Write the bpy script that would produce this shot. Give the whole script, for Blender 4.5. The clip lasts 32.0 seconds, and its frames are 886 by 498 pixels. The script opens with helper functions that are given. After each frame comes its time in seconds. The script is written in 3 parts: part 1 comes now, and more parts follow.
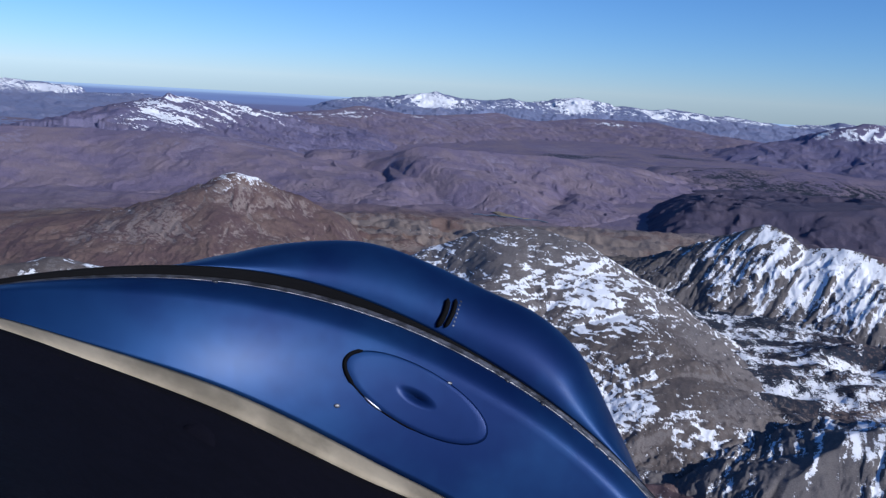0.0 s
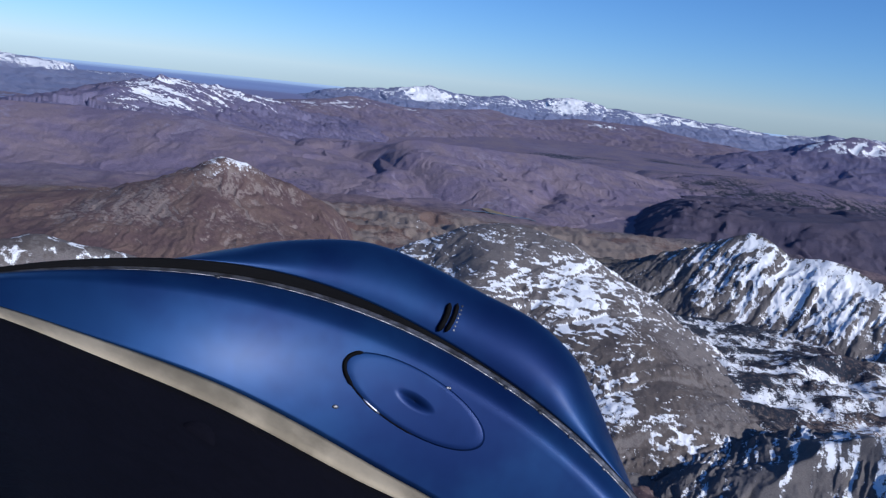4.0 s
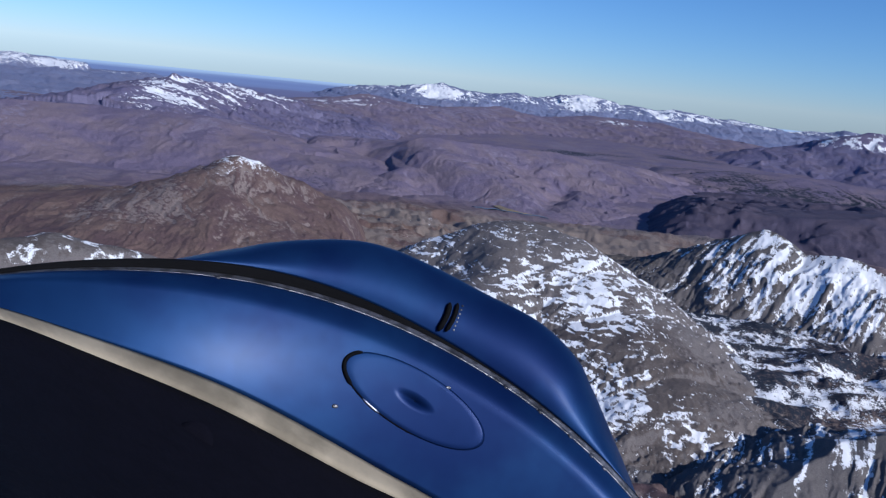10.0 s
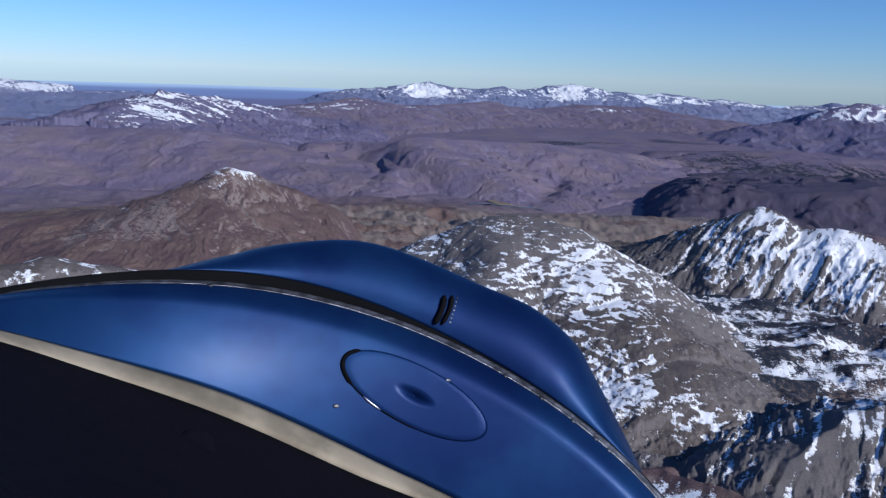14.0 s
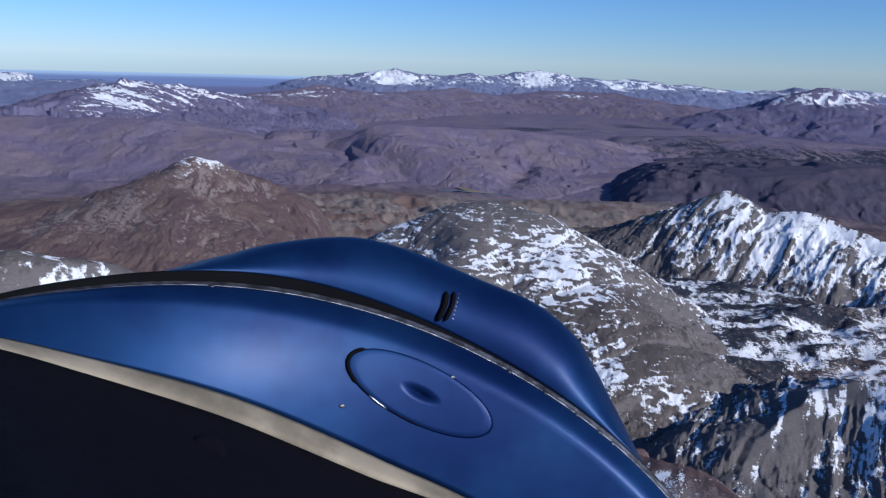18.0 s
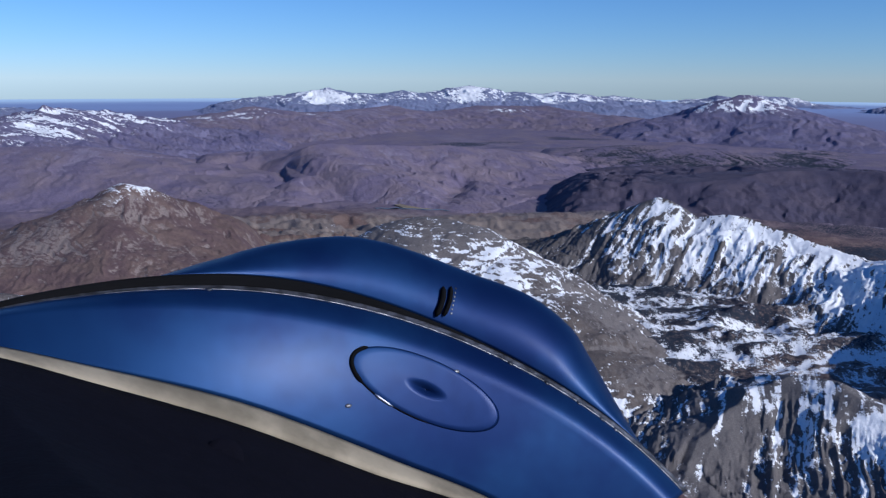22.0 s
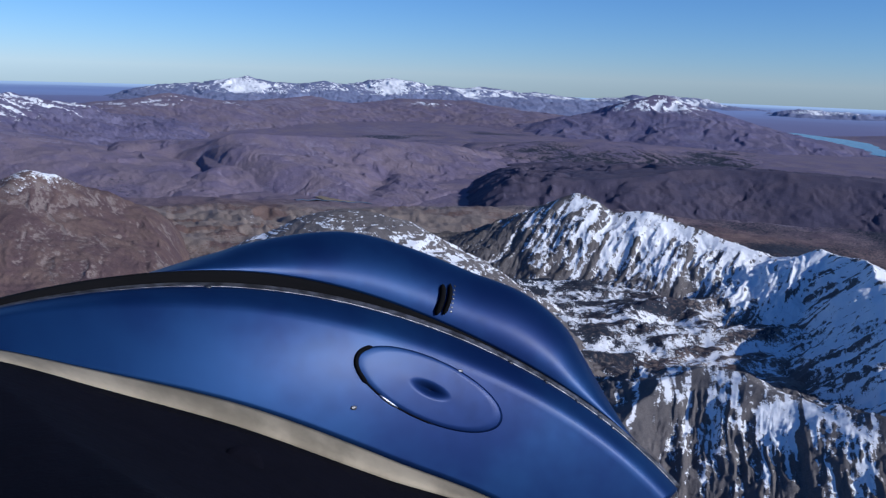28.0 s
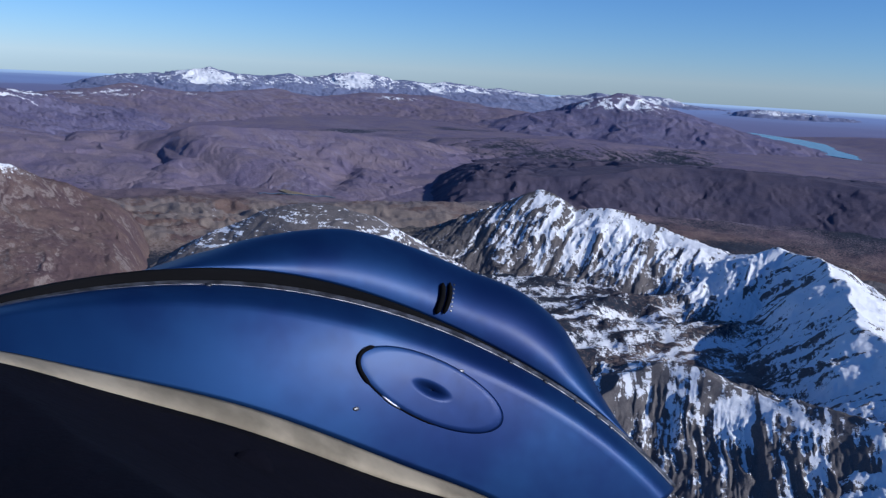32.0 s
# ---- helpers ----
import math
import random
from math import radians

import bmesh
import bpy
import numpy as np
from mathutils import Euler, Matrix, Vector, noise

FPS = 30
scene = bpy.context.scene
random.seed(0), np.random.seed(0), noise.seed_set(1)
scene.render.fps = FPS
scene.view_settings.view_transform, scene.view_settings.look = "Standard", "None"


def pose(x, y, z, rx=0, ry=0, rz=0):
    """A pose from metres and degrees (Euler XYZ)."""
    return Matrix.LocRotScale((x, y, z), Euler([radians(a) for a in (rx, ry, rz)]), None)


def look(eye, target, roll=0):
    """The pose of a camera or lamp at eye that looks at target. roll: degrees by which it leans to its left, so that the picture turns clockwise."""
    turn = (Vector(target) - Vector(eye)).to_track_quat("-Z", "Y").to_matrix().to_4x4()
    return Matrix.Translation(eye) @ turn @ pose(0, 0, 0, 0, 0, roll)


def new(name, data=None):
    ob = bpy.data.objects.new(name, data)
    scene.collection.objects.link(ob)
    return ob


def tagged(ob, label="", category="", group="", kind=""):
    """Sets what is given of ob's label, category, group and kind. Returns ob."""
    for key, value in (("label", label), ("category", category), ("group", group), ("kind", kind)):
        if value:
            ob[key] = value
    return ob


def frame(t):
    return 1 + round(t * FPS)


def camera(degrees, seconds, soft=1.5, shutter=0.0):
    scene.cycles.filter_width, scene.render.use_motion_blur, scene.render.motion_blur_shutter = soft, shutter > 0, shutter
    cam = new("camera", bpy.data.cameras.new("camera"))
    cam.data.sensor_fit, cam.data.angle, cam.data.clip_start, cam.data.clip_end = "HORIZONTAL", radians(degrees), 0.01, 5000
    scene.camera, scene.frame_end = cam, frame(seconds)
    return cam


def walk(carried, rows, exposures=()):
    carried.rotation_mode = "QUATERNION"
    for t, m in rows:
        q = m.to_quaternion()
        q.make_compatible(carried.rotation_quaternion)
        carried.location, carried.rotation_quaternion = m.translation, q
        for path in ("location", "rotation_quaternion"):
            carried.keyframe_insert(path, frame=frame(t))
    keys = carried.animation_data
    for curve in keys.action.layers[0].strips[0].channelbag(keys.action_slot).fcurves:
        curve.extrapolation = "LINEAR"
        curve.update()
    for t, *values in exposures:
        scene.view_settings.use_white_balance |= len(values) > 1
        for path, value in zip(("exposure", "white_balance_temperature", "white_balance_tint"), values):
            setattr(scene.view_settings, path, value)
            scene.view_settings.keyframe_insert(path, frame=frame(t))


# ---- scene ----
cam = camera(58.4, 32.0, soft=1.25)

# The eye: metres right, ahead and up of the seat; heading, pitch, lean in degrees.
EYE = Vector((0.0, 0.0, 88.0))
ROWS = [
    (0.0, 0.0639, -0.0201, -0.0246, -0.07, -11.77, -3.40),
    (0.5, 0.0605, -0.0189, -0.0210, -0.03, -11.83, -4.05),
    (1.0, 0.0507, -0.0170, -0.0188, 0.29, -11.90, -4.43),
    (1.5, 0.0421, -0.0158, -0.0180, 0.56, -11.89, -4.87),
    (2.0, 0.0364, -0.0148, -0.0170, 0.75, -11.92, -5.10),
    (2.5, 0.0347, -0.0141, -0.0156, 0.79, -11.96, -5.26),
    (3.0, 0.0315, -0.0129, -0.0121, 0.85, -12.05, -5.71),
    (3.5, 0.0290, -0.0123, -0.0108, 0.92, -12.07, -5.96),
    (5.5, 0.0308, -0.0116, -0.0062, 0.80, -12.20, -6.32),
    (6.0, 0.0338, -0.0117, -0.0061, 0.71, -12.22, -6.11),
    (6.5, 0.0416, -0.0121, -0.0057, 0.49, -12.30, -5.55),
    (7.0, 0.0540, -0.0139, -0.0056, 0.04, -12.29, -5.36),
    (7.5, 0.0680, -0.0153, -0.0046, -0.46, -12.33, -5.06),
    (8.0, 0.0768, -0.0164, -0.0035, -0.82, -12.31, -5.24),
    (8.5, 0.0767, -0.0169, -0.0045, -0.82, -12.26, -5.29),
    (9.0, 0.0683, -0.0162, -0.0056, -0.51, -12.23, -5.37),
    (9.5, 0.0595, -0.0146, -0.0042, -0.20, -12.29, -5.56),
    (10.0, 0.0526, -0.0130, -0.0023, 0.04, -12.37, -5.77),
    (10.5, 0.0519, -0.0124, -0.0024, 0.11, -12.42, -5.44),
    (11.0, 0.0619, -0.0130, -0.0003, -0.26, -12.49, -5.33),
    (11.5, 0.0686, -0.0139, -0.0008, -0.49, -12.48, -5.12),
    (12.0, 0.0726, -0.0144, -0.0028, -0.56, -12.48, -4.51),
    (12.5, 0.0769, -0.0155, -0.0063, -0.63, -12.43, -3.82),
    (13.0, 0.0732, -0.0149, -0.0075, -0.40, -12.49, -3.14),
    (13.5, 0.0682, -0.0154, -0.0115, -0.11, -12.46, -2.36),
    (15.5, 0.0448, -0.0103, -0.0065, 0.86, -12.84, -1.82),
    (16.0, 0.0264, -0.0062, -0.0034, 1.54, -13.01, -2.03),
    (16.5, 0.0118, -0.0030, -0.0016, 2.12, -13.15, -1.94),
    (17.0, 0.0017, -0.0005, -0.0003, 2.52, -13.25, -1.94),
    (17.5, 0.0026, -0.0010, -0.0002, 2.54, -13.31, -1.50),
    (18.0, 0.0024, -0.0002, 0.0013, 2.51, -13.33, -1.76),
    (18.5, -0.0079, 0.0007, -0.0009, 2.98, -13.35, -1.29),
    (19.0, -0.0265, -0.0005, -0.0153, 3.73, -12.85, -1.08),
    (19.5, -0.0405, -0.0017, -0.0265, 4.35, -12.52, -0.45),
    (20.0, -0.0521, 0.0001, -0.0303, 4.78, -12.38, -0.64),
    (20.5, -0.0687, 0.0026, -0.0343, 5.48, -12.34, -0.26),
    (21.0, -0.0814, 0.0068, -0.0337, 5.95, -12.38, -0.57),
    (21.5, -0.0958, 0.0094, -0.0388, 6.52, -12.22, -0.55),
    (22.0, -0.1059, 0.0101, -0.0446, 6.96, -12.07, -0.21),
    (22.5, -0.1012, 0.0086, -0.0451, 6.77, -12.02, -0.25),
    (23.0, -0.1127, 0.0129, -0.0451, 7.17, -12.00, -0.74),
    (23.5, -0.1421, 0.0214, -0.0493, 8.38, -11.99, -0.53),
    (24.0, -0.1652, 0.0287, -0.0530, 9.34, -11.97, -0.42),
    (24.5, -0.1794, 0.0337, -0.0548, 9.94, -11.97, -0.36),
    (26.5, -0.2108, 0.0523, -0.0474, 11.09, -12.27, -1.86),
    (27.0, -0.2235, 0.0588, -0.0468, 11.61, -12.34, -2.12),
    (27.5, -0.2385, 0.0665, -0.0461, 12.25, -12.45, -2.19),
    (28.0, -0.2499, 0.0711, -0.0483, 12.78, -12.46, -1.93),
    (28.5, -0.2571, 0.0746, -0.0486, 13.11, -12.51, -1.86),
    (29.0, -0.2623, 0.0784, -0.0462, 13.32, -12.63, -2.02),
    (29.5, -0.2676, 0.0820, -0.0457, 13.53, -12.65, -2.30),
    (30.0, -0.2731, 0.0851, -0.0462, 13.76, -12.65, -2.42),
    (30.5, -0.2800, 0.0899, -0.0451, 14.03, -12.70, -2.76),
    (31.0, -0.2885, 0.0942, -0.0472, 14.41, -12.67, -2.76),
    (31.5, -0.2994, 0.1004, -0.0484, 14.89, -12.68, -2.88),
    (32.0, -0.3121, 0.1079, -0.0497, 15.46, -12.70, -2.98),
]
walk(cam, [(t, pose(EYE.x + x, EYE.y + y, EYE.z + z, 90 + p, 0, -h) @ pose(0, 0, 0, 0, 0, -r)) for t, x, y, z, h, p, r in ROWS],
     exposures=((0, -0.04, 4960, 13), (12, -0.06, 4960, 13), (24, -0.12, 4900, 13), (32, -0.13, 4900, 13)))

# ---- light ----
SUN_AZ, SUN_EL = radians(132), radians(26)      # clockwise from ahead
world = bpy.data.worlds.new("sky")
scene.world = world
world.use_nodes = True
wn = world.node_tree
sky = wn.nodes.new("ShaderNodeTexSky")
sky.sky_type, sky.sun_disc = "NISHITA", False
sky.sun_elevation, sky.sun_rotation = SUN_EL, SUN_AZ
sky.altitude, sky.air_density, sky.dust_density, sky.ozone_density = 1300, 1.0, 0.0, 6.0
back = wn.nodes["Background"]
back.inputs["Strength"].default_value = 0.088
wn.links.new(sky.outputs[0], back.inputs["Color"])
sun = new("sun", bpy.data.lights.new("sun", "SUN"))
sun.data.energy, sun.data.angle, sun.data.color = 5.0, radians(0.53), (1.0, 0.84, 0.62)
sun_dir = Vector((math.sin(SUN_AZ) * math.cos(SUN_EL), math.cos(SUN_AZ) * math.cos(SUN_EL), math.sin(SUN_EL)))
sun.matrix_world = look(EYE + sun_dir * 60, EYE)

# ---- noise ----


def lattice(ix, iy, seed):
    h = (ix * 374761393 + iy * 668265263 + seed * 974634777) & 0x7FFFFFFF
    h = ((h ^ (h >> 13)) * 1274126177) & 0x7FFFFFFF
    return ((h ^ (h >> 16)) & 0xFFFF) / 32767.5 - 1.0


def vnoise(x, y, seed=0):
    fx, fy = np.floor(x), np.floor(y)
    ix, iy = fx.astype(np.int64), fy.astype(np.int64)
    u, v = x - fx, y - fy
    u, v = u * u * u * (u * (u * 6 - 15) + 10), v * v * v * (v * (v * 6 - 15) + 10)
    a, b = lattice(ix, iy, seed), lattice(ix + 1, iy, seed)
    c, d = lattice(ix, iy + 1, seed), lattice(ix + 1, iy + 1, seed)
    return (a + (b - a) * u) * (1 - v) + (c + (d - c) * u) * v


def fbm(x, y, octaves=5, seed=0, gain=0.5):
    total, amp, norm = 0.0, 1.0, 0.0
    for k in range(octaves):
        total = total + amp * vnoise(x * 2.03 ** k + 17.3 * k, y * 2.03 ** k - 9.1 * k, seed + k)
        norm, amp = norm + amp, amp * gain
    return total / norm


def ridged(x, y, octaves=5, seed=0, gain=0.55):
    total, amp, norm = 0.0, 1.0, 0.0
    for k in range(octaves):
        total = total + amp * (1 - 2 * np.abs(vnoise(x * 2.07 ** k + 5.7 * k, y * 2.07 ** k + 3.3 * k, seed + k)))
        norm, amp = norm + amp, amp * gain
    return total / norm


def smooth(a, b, x):
    t = np.clip((x - a) / (b - a), 0, 1)
    return t * t * (3 - 2 * t)


def bump_hill(x, y, cx, cy, wx, wy, turn=0.0):
    c, s = math.cos(radians(turn)), math.sin(radians(turn))
    u, v = (x - cx) * c + (y - cy) * s, -(x - cx) * s + (y - cy) * c
    return np.exp(-(u / wx) ** 2 - (v / wy) ** 2)


# ---- materials ----
def material(name, rough=0.9, metal=0.0):
    m = bpy.data.materials.new(name)
    m.use_nodes = True
    b = m.node_tree.nodes["Principled BSDF"]
    b.inputs["Roughness"].default_value, b.inputs["Metallic"].default_value = rough, metal
    return m, m.node_tree, b


def add(nt, kind, **values):
    n = nt.nodes.new(kind)
    for key, value in values.items():
        n.inputs[key].default_value = value
    return n


def mixed(nt, fac, a, b):
    n = nt.nodes.new("ShaderNodeMix")
    n.data_type = "RGBA"
    for socket, value in ((n.inputs[0], fac), (n.inputs[6], a), (n.inputs[7], b)):
        if isinstance(value, bpy.types.NodeSocket):
            nt.links.new(value, socket)
        else:
            socket.default_value = value
    return n.outputs[2]


def ramp(nt, value, lo, hi):
    n = nt.nodes.new("ShaderNodeMapRange")
    n.interpolation_type = "SMOOTHSTEP"
    nt.links.new(value, n.inputs[0])
    n.inputs[1].default_value, n.inputs[2].default_value = lo, hi
    return n.outputs[0]


def maths(nt, op, a, b):
    n = nt.nodes.new("ShaderNodeMath")
    n.operation = op
    for socket, value in ((n.inputs[0], a), (n.inputs[1], b)):
        if isinstance(value, bpy.types.NodeSocket):
            nt.links.new(value, socket)
        else:
            socket.default_value = value
    return n.outputs[0]


def land(name, rock, heath, grass, fine=1.0, bump=0.35, speck=1.0, beyond=None):
    """Bare mountain ground: rock, heather and grass in patches, old snow where the mesh's 'snow' says it can lie."""
    m, nt, b = material(name, 0.95)
    b.inputs["Specular IOR Level"].default_value = 0.15
    geo = nt.nodes.new("ShaderNodeNewGeometry")
    big = add(nt, "ShaderNodeTexNoise", Scale=0.09 * fine, Detail=8.0, Roughness=0.62)
    small = add(nt, "ShaderNodeTexNoise", Scale=0.9 * fine, Detail=8.0, Roughness=0.7)
    tiny = add(nt, "ShaderNodeTexNoise", Scale=3.5 * fine, Detail=4.0, Roughness=0.7)
    for n in (big, small, tiny):
        nt.links.new(geo.outputs["Position"], n.inputs["Vector"])
    at = nt.nodes.new("ShaderNodeAttribute")
    at.attribute_name = "snow"
    veg = nt.nodes.new("ShaderNodeAttribute")
    veg.attribute_name = "heath"
    hv = maths(nt, "ADD", veg.outputs["Fac"], maths(nt, "MULTIPLY", maths(nt, "SUBTRACT", small.outputs["Fac"], 0.5), 1.4))
    def cover(stone, heather, turf):
        low = mixed(nt, ramp(nt, big.outputs["Fac"], 0.38, 0.62), (*heather, 1), (*turf, 1))
        return mixed(nt, ramp(nt, hv, 0.35, 0.65), (*stone, 1), low)

    c = cover(rock, heath, grass)
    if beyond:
        # with distance the brown moor takes on the purple haze painted into far ground
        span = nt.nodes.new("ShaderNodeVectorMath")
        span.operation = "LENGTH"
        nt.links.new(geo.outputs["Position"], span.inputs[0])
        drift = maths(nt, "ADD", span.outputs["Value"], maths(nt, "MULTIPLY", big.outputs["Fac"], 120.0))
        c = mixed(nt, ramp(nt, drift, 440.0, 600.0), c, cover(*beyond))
    dark = ramp(nt, tiny.outputs["Fac"], 0.3, 0.7)
    c = mixed(nt, dark, mixed(nt, 0.45, c, (0.02, 0.018, 0.02, 1)), c)
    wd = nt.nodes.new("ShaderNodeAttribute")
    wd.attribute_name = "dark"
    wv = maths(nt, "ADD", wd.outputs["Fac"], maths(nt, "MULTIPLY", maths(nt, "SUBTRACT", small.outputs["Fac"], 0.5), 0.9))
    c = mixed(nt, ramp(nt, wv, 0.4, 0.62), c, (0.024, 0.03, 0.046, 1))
    sv = maths(nt, "ADD", at.outputs["Fac"], maths(nt, "MULTIPLY", maths(nt, "SUBTRACT", small.outputs["Fac"], 0.5), 1.25 * speck))
    sv = maths(nt, "ADD", sv, maths(nt, "MULTIPLY", maths(nt, "SUBTRACT", tiny.outputs["Fac"], 0.5), 0.9 * speck))
    c = mixed(nt, ramp(nt, sv, 0.44, 0.56), c, (0.82, 0.83, 0.86, 1))
    nt.links.new(c, b.inputs["Base Color"])
    bp = add(nt, "ShaderNodeBump", Strength=bump, Distance=0.5 / fine)
    nt.links.new(maths(nt, "ADD", small.outputs["Fac"], maths(nt, "MULTIPLY", tiny.outputs["Fac"], 0.35)), bp.inputs["Height"])
    nt.links.new(bp.outputs[0], b.inputs["Normal"])
    return m


HAZED_HEATH = ((0.24, 0.207, 0.285), (0.172, 0.143, 0.222), (0.22, 0.176, 0.218))      # rock, heather and grass of the far country, distance haze painted into them
MOOR = land("moorland", (0.265, 0.218, 0.19), (0.14, 0.092, 0.088), (0.205, 0.14, 0.112), beyond=HAZED_HEATH)
FARMOOR = land("far_hazed_moor", *HAZED_HEATH, fine=0.4, bump=0.1)
BROWN = land("brown_hill_ground", (0.245, 0.20, 0.188), (0.118, 0.079, 0.084), (0.168, 0.117, 0.104))
GREY = land("quartzite_scree", (0.182, 0.163, 0.16), (0.095, 0.082, 0.081), (0.145, 0.122, 0.11), fine=1.5, speck=0.6)
CRAG = land("dark_crag", (0.155, 0.142, 0.143), (0.088, 0.079, 0.08), (0.14, 0.122, 0.108), fine=1.5, bump=0.6, speck=0.85)
# these three carry the blue of distance haze in their base colours
DARKMOOR = land("hazed_dark_moor", (0.122, 0.11, 0.165), (0.078, 0.070, 0.115), (0.102, 0.086, 0.124), fine=0.45, bump=0.15)
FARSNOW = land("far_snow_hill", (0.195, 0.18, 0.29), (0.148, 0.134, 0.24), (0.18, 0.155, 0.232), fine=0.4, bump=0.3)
FARBLUE = land("hazed_far_range", (0.235, 0.268, 0.42), (0.205, 0.235, 0.385), (0.23, 0.245, 0.375), fine=0.3, bump=0.12)

# ---- ground ----
KM = 80.0           # metres of this model to a kilometre of country
LOCHS = [(10.8, 13.7, 2.5, 0.62, 70), (8.2, 19.2, 0.5, 0.9, 20)]   # x, y, half sizes, turn
CAM_H = 1.1         # the eye's height over the valley floor, in kilometres


def knolls_at(x, y):
    return bump_hill(x, y, -0.2, 4.5, 1.7, 0.75)


def ground_km(x, y):
    """Height of the open country, in kilometres, x right and y ahead."""
    r = np.hypot(x, y)
    far = smooth(9, 16, r)
    h = 0.10 + 0.07 * fbm(x * 0.35, y * 0.35, 5, 11) * (1 - 0.5 * far)
    h = h + 0.10 * far * (0.5 + fbm(x * 0.13, y * 0.13, 3, 5))
    # floor of the main glen, level with a few river terraces
    glen = np.exp(-((y - (6.05 + 0.22 * x)) / 0.6) ** 2) * smooth(0.2, 1.4, x) * smooth(5.5, 2.5, x)
    h = h * (1 - 0.9 * glen)
    # rocky saddle between the brown hill and the round hill
    h = h + 0.12 * bump_hill(x, y, -0.3, 4.6, 1.7, 1.3, 4) + 0.16 * bump_hill(x, y, -1.9, 3.9, 1.6, 0.8)
    h = h + 0.10 * bump_hill(x, y, 1.6, 4.9, 0.9, 0.5)
    # hanging floor of the corrie
    h = h + 0.29 * np.clip(1.5 * bump_hill(x, y, 1.15, 2.1, 0.95, 0.85, -12), 0, 1)
    h = h + 0.05 * bump_hill(x, y, 1.15, 2.1, 0.95, 0.85, -12) * ridged(x * 2.2, y * 3.4, 5, 91, 0.6)
    h = h + 0.14 * bump_hill(x, y, -1.0, 2.6, 1.0, 0.8)
    rough = smooth(20, 6, r) * 0.7
    h = h + rough * (1 - 0.8 * glen) * (0.026 * ridged(x * 1.9, y * 1.9, 6, 31, 0.6) + 0.005 * fbm(x * 16, y * 16, 3, 41))
    h = h + 0.055 * (1 - glen) * ridged(x * 0.8 + 0.3 * y, y * 1.1, 6, 61, 0.55) * smooth(3.6, 4.8, r) * smooth(10, 7, r)
    knolls = knolls_at(x, y)
    h = h + knolls * (0.06 * ridged(x * 3.5 + y * 1.5, y * 6, 6, 77, 0.6) + 0.014 * ridged(x * 19 + y * 8, y * 16 - x * 6, 4, 83))
    for lx, ly, wx, wy, turn in LOCHS:
        shore = np.clip(1.9 * bump_hill(x, y, lx, ly, wx * 1.5, wy * 2.6, turn), 0, 1)
        h = h * (1 - shore) + 0.03 * shore
    # fall of the earth's curve
    return h * smooth(52, 34, r) - 0.00006 * r * r


def skin(name, mat, co, q, values):
    """A mesh object of quads, with float attributes."""
    used = np.unique(q)
    remap = np.zeros(len(co), np.int64)
    remap[used] = np.arange(len(used))
    q, co = remap[q], co[used]
    me = bpy.data.meshes.new(name)
    me.vertices.add(len(co))
    me.vertices.foreach_set("co", co.astype(np.float32).ravel())
    me.loops.add(q.size)
    me.loops.foreach_set("vertex_index", q.astype(np.int32).ravel())
    me.polygons.add(len(q))
    me.polygons.foreach_set("loop_start", np.arange(0, q.size, 4, dtype=np.int32))
    me.polygons.foreach_set("use_smooth", np.ones(len(q), bool))
    me.update(calc_edges=True)
    for key, vals in zip(("snow", "heath", "dark"), values):
        me.attributes.new(key, "FLOAT", "POINT").data.foreach_set("value", vals[used].astype(np.float32))
    me.materials.append(mat)
    return new(name, me)


def sheet_of_land(az0, az1, naz, r0, r1, nr, height, attrs, cut=None):
    """Quads of ground over a sector round the eye; height and attrs take kilometres."""
    az = np.radians(np.linspace(az0, az1, naz))
    r = np.geomspace(r0, r1, nr)
    A, R = np.meshgrid(az, r)
    x, y = (R * np.sin(A)).ravel(), (R * np.cos(A)).ravel()
    z = height(x, y)
    z2 = z.reshape(A.shape)
    across = np.gradient(z2, axis=1) / (R * (az[1] - az[0]))
    outward = np.gradient(z2, axis=0) / (R * math.log(r1 / r0) / (nr - 1))
    steep = np.hypot(across, outward).ravel()
    i = np.arange(naz * nr).reshape(nr, naz)
    q = np.stack([i[:-1, :-1], i[:-1, 1:], i[1:, 1:], i[1:, :-1]], -1).reshape(-1, 4)[:, ::-1]
    values = attrs(x, y, z, z2, steep)
    if cut is not None:
        q = q[(z > cut(x, y) - 0.02)[q].any(1)]
    return np.stack([x * KM, y * KM, z * KM], 1), q, values


def hollows(z2, k):
    """How far each point lies below the mean of its neighbours k steps away."""
    p = np.pad(z2, k, mode="edge")
    m = (p[:-2 * k, k:-k] + p[2 * k:, k:-k] + p[k:-k, :-2 * k] + p[k:-k, 2 * k:]) / 4
    return (m - z2).ravel()


